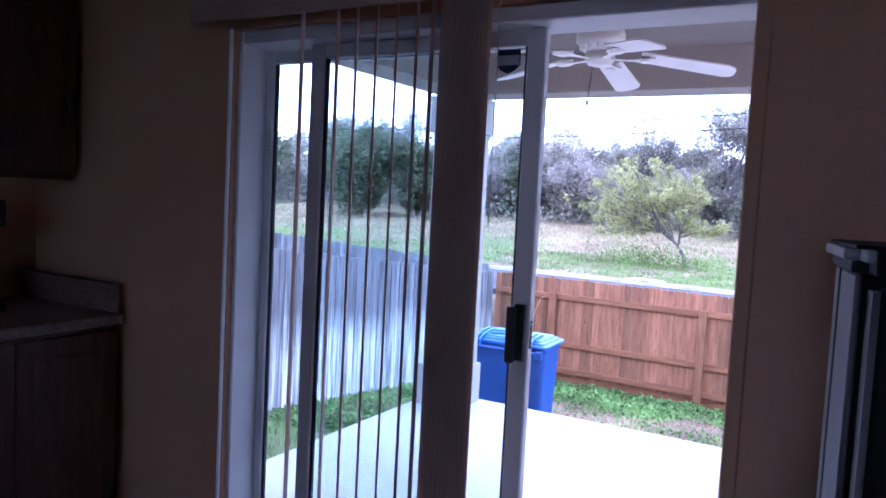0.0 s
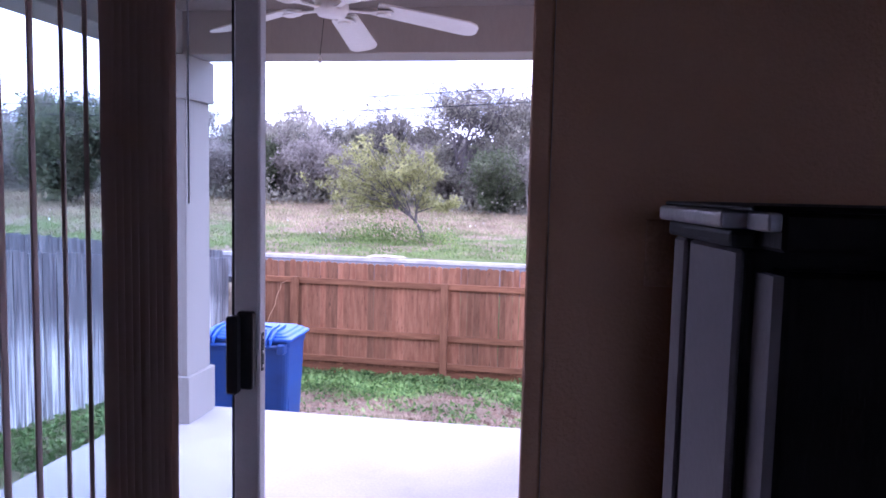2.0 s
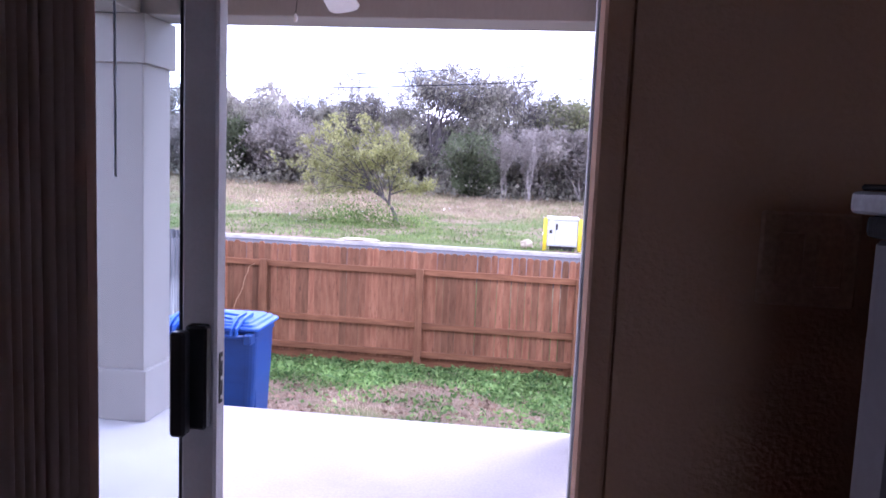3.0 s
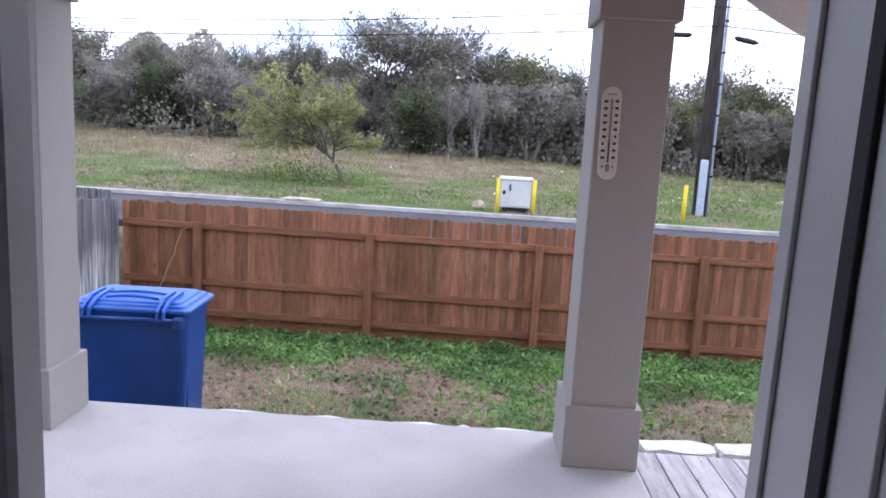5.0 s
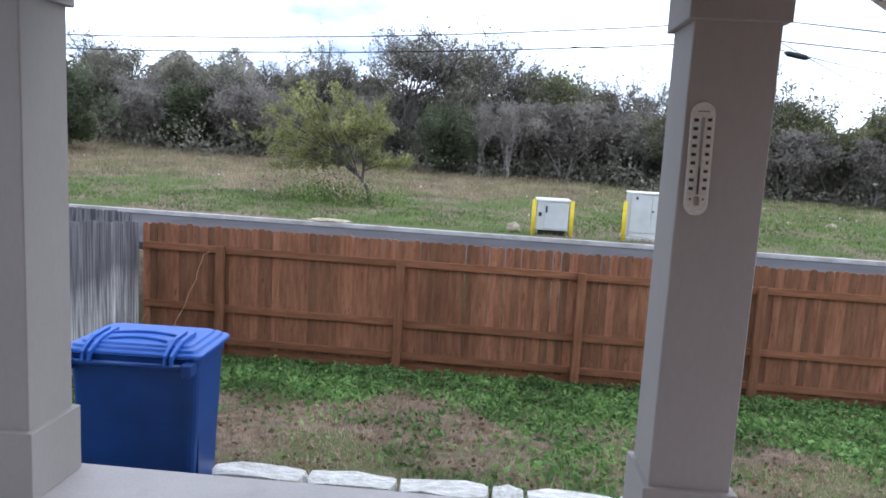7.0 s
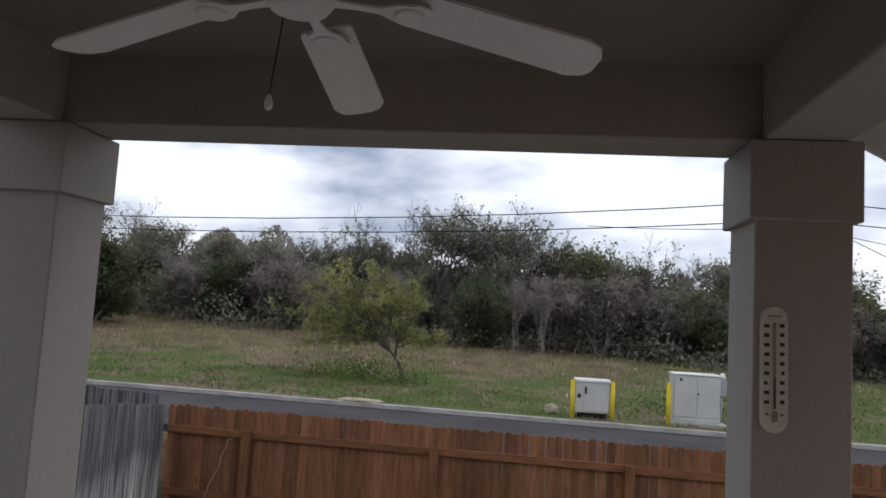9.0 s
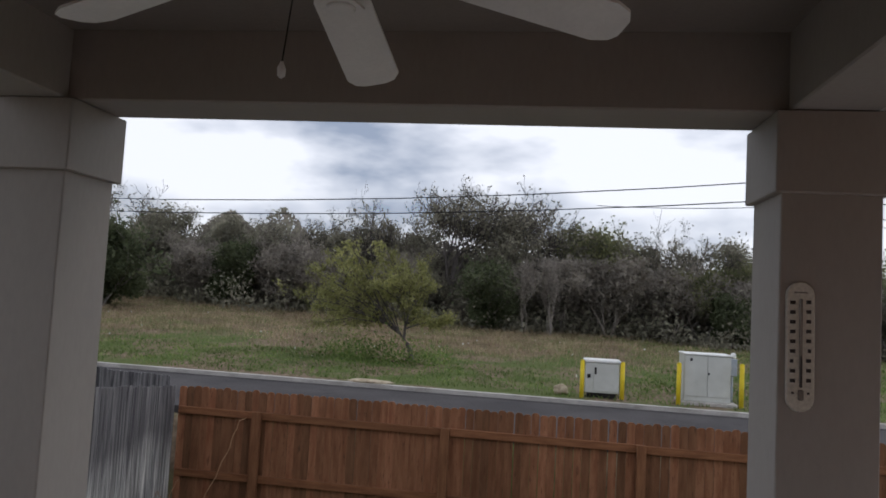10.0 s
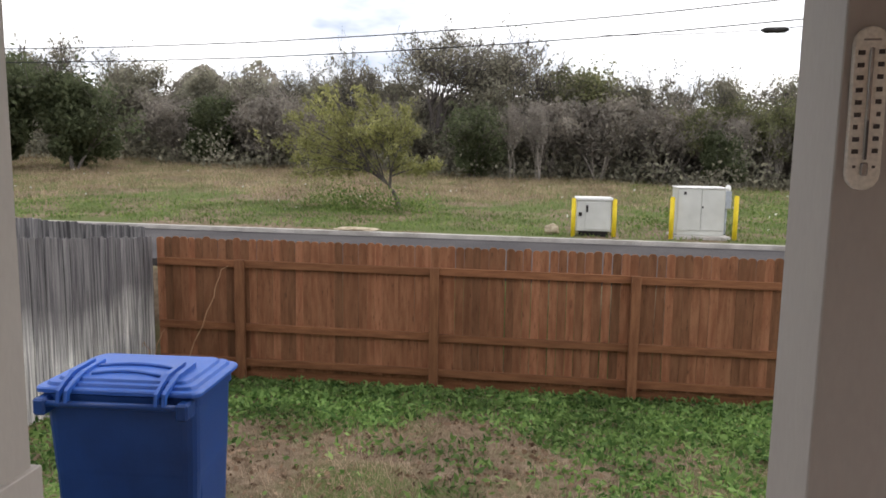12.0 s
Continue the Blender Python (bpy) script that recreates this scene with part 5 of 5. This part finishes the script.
KINDS = {
    "oak": lambda s: tree("oak_tree", "grey-green live oak at the wood's edge", s, 5.0, 2, 5, 9500, 0.20, 0.08, M_LEAF_OAK, M_BARK, 0.60, 0.45),
    "lime": lambda s: tree("oak_tree", "paler green oak at the wood's edge", s, 5.0, 2, 5, 9500, 0.20, 0.08, M_LEAF_LIME, M_BARK, 0.60, 0.45),
    "bare": lambda s: tree("bare_oak", "nearly bare dark-branched oak against the sky", s, 6.2, 2, 5, 3000, 0.07, 0.075, M_LEAF_OAK, M_DARKBARK, 0.62, 0.5, wide=0.9, stout=1.7),
    "jun": lambda s: tree("juniper_tree", "dense dark green juniper at the wood's edge", s, 4.0, 3, 3, 2500, 0.25, 0.10, M_LEAF_JUN, M_BARK, 0.6, 0.6, skirt=17000),
    "pale": lambda s: tree("pale_sapling", "thin pale grey bare sapling before the wood", s, 3.0, 4, 4, 500, 0.10, 0.06, M_LEAF_GREY, M_PALEBARK, 0.40, 0.9, trunk_part=0.4, wide=0.7),
    "brush": lambda s: tree("brush_thicket", "grey-brown leafless thicket at the wood's edge", s, 3.2, 5, 4, 7000, 0.16, 0.075, M_LEAF_GREY, M_PALEBARK, 0.55, 0.6, long=2.6),
}
PLANTING = {
    "oak": ((-12.0, 30.0, 0.66), (-8.4, 30.5, 0.68), (-14.2, 32.5, 0.70), (-2.2, 30.0, 0.92), (4.0, 31.0, 0.78), (8.4, 30.5, 0.84), (-17.0, 31.0, 0.8), (17.5, 30.5, 0.7), (-24.0, 30.0, 0.95), (-5.4, 30.0, 0.74)),
    "lime": ((2.6, 31.5, 0.9), (6.2, 29.6, 0.66), (8.9, 29.4, 0.64), (12.8, 29.2, 0.68), (11.3, 30.0, 0.82), (14.4, 29.0, 0.78), (19.5, 29.5, 0.8)),
    "bare": ((-6.4, 31.0, 0.80), (-4.2, 30.5, 0.98), (-9.6, 31.5, 0.70), (0.9, 31.0, 0.90), (5.6, 30.5, 0.80), (-13.6, 32.0, 0.62), (-7.8, 32.0, 0.74), (-2.6, 31.5, 0.96), (9.9, 31.0, 0.86), (-11.6, 31.0, 0.62), (15.8, 30.5, 0.7), (-20.5, 31.0, 0.85)),
    "jun": ((-15.4, 24.3, 0.86), (-17.7, 23.8, 1.0), (-12.4, 28.8, 0.68), (-2.0, 27.6, 0.66), (6.9, 28.5, 0.55), (-28.0, 27.0, 1.1), (20.5, 28.0, 0.8)),
    "pale": ((-0.6, 27.4, 0.95), (0.4, 27.6, 1.0), (-8.2, 27.8, 0.85), (7.6, 28.4, 0.9), (9.0, 29.0, 0.95)),
    "brush": ((-13.9, 28.6, 0.7), (-8.9, 28.4, 0.8), (0.8, 29.2, 0.9), (7.2, 29.4, 0.9), (16.5, 28.6, 0.75), (-10.2, 28.8, 0.9), (2.6, 29.0, 0.95), (4.8, 29.3, 0.9), (11.0, 29.0, 0.85), (-5.6, 28.8, 0.85), (14.0, 28.4, 0.8), (-14.5, 29.5, 0.85)),
}
for n_kind, (kind_, places) in enumerate(PLANTING.items()):
    masters = [KINDS[kind_](100 + 10 * n_kind + k) for k in range(2)]
    for k, (x, y, s) in enumerate(places):
        src = masters[k % 2]
        m = spot(src, x, y, s, 67 * k + 31 * n_kind)
        if k < 2:
            src.matrix_basis = m
        else:
            ob = copy_thing(src, Matrix.Identity(4))
            ob.matrix_basis = m


def woods():
    """The dense wood behind: leaf sprays in uneven banks."""
    rng = np.random.default_rng(77)
    n = 330000
    x = rng.uniform(-55, 48, n)
    y = 30.0 + rng.uniform(0, 1, n) ** 1.4 * 9
    top = 2.35 + 0.7 * np.sin(x * 0.55) * np.sin(x * 0.21 + 1) + 0.6 * np.sin(x * 1.7 + y) + 0.10 * (y - 30) - 0.02 * np.clip(x, -10, 25)
    z = rng.uniform(0, 1, n) ** 0.75 * np.clip(top, 1.4, 6)
    gz_ = np.array([ground_z(a, b) for a, b in zip(x, y)])
    c = np.stack((x, y, gz_ + z), 1)
    half = (np.sin(x * 0.9 + 2) + np.sin(y * 1.3 + x * 0.37)) > 0.1
    tagged(leaves_mesh("woods", c[half], 0.125, M_LEAF_OAK, 1, long=2.0), "dense grey-green wood behind the field", "woods", kind="stuff")
    tagged(leaves_mesh("undergrowth", c[~half], 0.09, M_LEAF_GREY, 2, long=2.6), "grey leafless undergrowth in the wood", "undergrowth", kind="stuff")
    # bushy fringe along the foot of the wood
    n = 26000
    x = rng.uniform(-45, 35, n)
    y = 28.6 + 0.8 * np.sin(x * 0.7) + rng.normal(size=n) * 0.6
    z = np.abs(rng.normal(size=n)) * 0.55 * (1 + 0.5 * np.sin(x * 1.9))
    gz_ = np.array([ground_z(a, b) for a, b in zip(x, y)])
    tagged(leaves_mesh("fringe_bushes", np.stack((x, y, gz_ + np.abs(z)), 1), 0.09, M_LEAF_OAK, 3), "low grey-green bushes along the foot of the wood", "bushes", kind="stuff")


woods()


# ---- grass ----
def scatter(n, x0, x1, y0, y1, seed, keep):
    rng = np.random.default_rng(seed)
    out = []
    for x, y in zip(rng.uniform(x0, x1, n), rng.uniform(y0, y1, n)):
        if rng.uniform() < keep(x, y):
            out.append((x, y, sheet_z(x, y) - 0.005))
    return out


def on_lawn(x, y):
    return not (-2.25 < x < 1.16 and y < 3.45) and not (1.1 < x < 5.2 and y < 3.3) and x > -4.25 and y < FENCE_Y - 0.06


def patch(x, y, s, off):
    return noise.noise(Vector((x * s + off, y * s, off)))


def green_cover(x, y):
    """How green the lawn is: lush along the fence and to the right, bare in the middle."""
    if not on_lawn(x, y):
        return 0.0
    lush = smooth(7.0, 7.8, y + 0.35 * max(x, 0) + 0.9 * patch(x, y, 0.9, 2.0) + 0.4 * patch(x, y, 3.1, 4.0))
    right = 0.75 * smooth(-0.2, 0.9, x + 0.5 * patch(x, y, 1.1, 5.0)) * (1 - smooth(1.5, 2.2, x))
    clumps = 0.22 * smooth(0.05, 0.3, patch(x, y, 1.3, 8.0))
    side = 0.7 * smooth(-2.6, -3.4, -abs(x) if x < 0 else 0) if x < -2.3 else 0
    return max(lush, right * (0.4 + 0.6 * smooth(-0.2, 0.2, patch(x, y, 2.0, 1.0))), clumps, side)


lawn_pts = scatter(62000, -4.25, 10.0, 0.2, FENCE_Y, 31, green_cover)
tagged(blades_mesh("lawn_grass", lawn_pts, 0.075, 0.008, M_GRASS, 41, 0.9), "green weedy grass of the back lawn", "grass", kind="stuff")
weed_pts = scatter(80000, -4.25, 9.0, 3.4, FENCE_Y, 32, lambda x, y: green_cover(x, y) * 0.9)
weed_c = [(x, y, z + 0.015 + 0.075 * ((i * 37) % 11) / 11 * smooth(5.0, 7.6, y) * smooth(-0.35, 0.3, patch(x, y, 3.3, 7.0)) + 0.025 * ((i * 13) % 7) / 7) for i, (x, y, z) in enumerate(weed_pts)]
tagged(leaves_mesh("broadleaf_weeds", weed_c, 0.033, M_GRASS, 42, flat=0.2, long=2.3), "broad-leaved green weeds in the back lawn", "weeds", kind="stuff")
dry_pts = scatter(115000, -4.25, 9.0, 3.4, FENCE_Y, 33, lambda x, y: 0.0 if not on_lawn(x, y) else 0.15 + 0.85 * (1 - green_cover(x, y)))
tagged(blades_mesh("dead_grass", dry_pts, 0.050, 0.005, M_DRY, 43, 1.8), "dead straw-coloured grass in the bare lawn patches", "grass", kind="stuff")

litter = [(x, y, z + 0.012 + 0.02 * ((i * 29) % 7) / 7) for i, (x, y, z) in enumerate(scatter(15000, -4.25, 9.0, 3.4, FENCE_Y, 34, lambda x, y: 0.0 if not on_lawn(x, y) else (1 - 0.7 * green_cover(x, y)) * smooth(-0.35, 0.25, patch(x, y, 2.2, 3.0))))]
tagged(leaves_mesh("leaf_litter", litter, 0.034, M_LITTER, 44, flat=0.6, long=1.5), "fallen brown leaves strewn over the bare lawn", "leaves", kind="stuff")
low_weeds = [(x, y, z + 0.02 + 0.03 * ((i * 17) % 5) / 5) for i, (x, y, z) in enumerate(scatter(9000, -4.25, 9.0, 3.4, FENCE_Y, 35, lambda x, y: 0.0 if not on_lawn(x, y) else 0.9 * smooth(0.12, 0.4, patch(x, y, 4.5, 6.0))))]
tagged(leaves_mesh("low_weeds", low_weeds, 0.034, M_GRASS, 45, flat=0.6, long=1.4), "low green weeds dotted over the bare lawn", "weeds", kind="stuff")


def field_green(x, y):
    d = y - kerb_y(x)
    if d < 0.25:
        return 0.0
    return max(0.22 + 0.65 * smooth(0.0, 5.0, x + 2.0 * patch(x, y, 0.4, 9.0)), 1 - smooth(2.2, 6.0, d + 2.6 * patch(x, y, 0.45, 4.0))) * (0.65 + 0.35 * smooth(-0.25, 0.15, patch(x, y, 1.6, 2.0)))


def field_dry(x, y):
    d = y - kerb_y(x)
    if d < 0.5:
        return 0.0
    return (1 - 0.75 * smooth(1.0, 6.0, x)) * smooth(3.8, 8.5, d + 2.5 * patch(x, y, 0.3, 7.0) - 0.12 * min(x, 6))


tagged(blades_mesh("field_grass", scatter(190000, -24, 16, 12.2, 30, 51, field_green), 0.065, 0.016, M_FIELD, 61, 1.7), "green and tan rough grass of the field", "grass", kind="stuff")
tagged(blades_mesh("tall_field_grass", scatter(110000, -24, 16, 13, 30, 52, field_dry), 0.15, 0.012, M_TALLDRY, 62, 1.5), "tall dry tan grass of the field", "grass", kind="stuff")
heads = [(x, y, z + 0.16) for x, y, z in scatter(150, -16, 14, 13.4, 24, 53, lambda x, y: 0.5 if y > kerb_y(x) + 0.6 else 0)]
tagged(leaves_mesh("seed_heads", heads, 0.05, M_FLOWER, 63, flat=0.3, long=1.1), "scattered white seed heads in the field grass", "flowers", kind="stuff")
tuft_rng = np.random.default_rng(90)
tuft = []
for cx, cy, spread_, n_, h_ in ((-3.5, 16.5, 0.6, 900, 0.30), (-4.3, 16.8, 0.45, 450, 0.28), (-2.4, 16.3, 0.4, 400, 0.24), (-3.1, 15.9, 0.6, 300, 0.16), (2.9, 14.9, 0.8, 500, 0.2), (6.5, 16.5, 1.2, 700, 0.2)):
    for _ in range(n_):
        x, y = cx + tuft_rng.normal() * spread_, cy + tuft_rng.normal() * spread_ * 0.5
        tuft.append((x, y, sheet_z(x, y) + abs(tuft_rng.normal()) * h_))
tagged(leaves_mesh("field_weeds", tuft, 0.030, M_FIELD, 91, flat=-0.5, long=2.6), "bushy green weeds round the foot of the small tree", "weeds", kind="stuff")
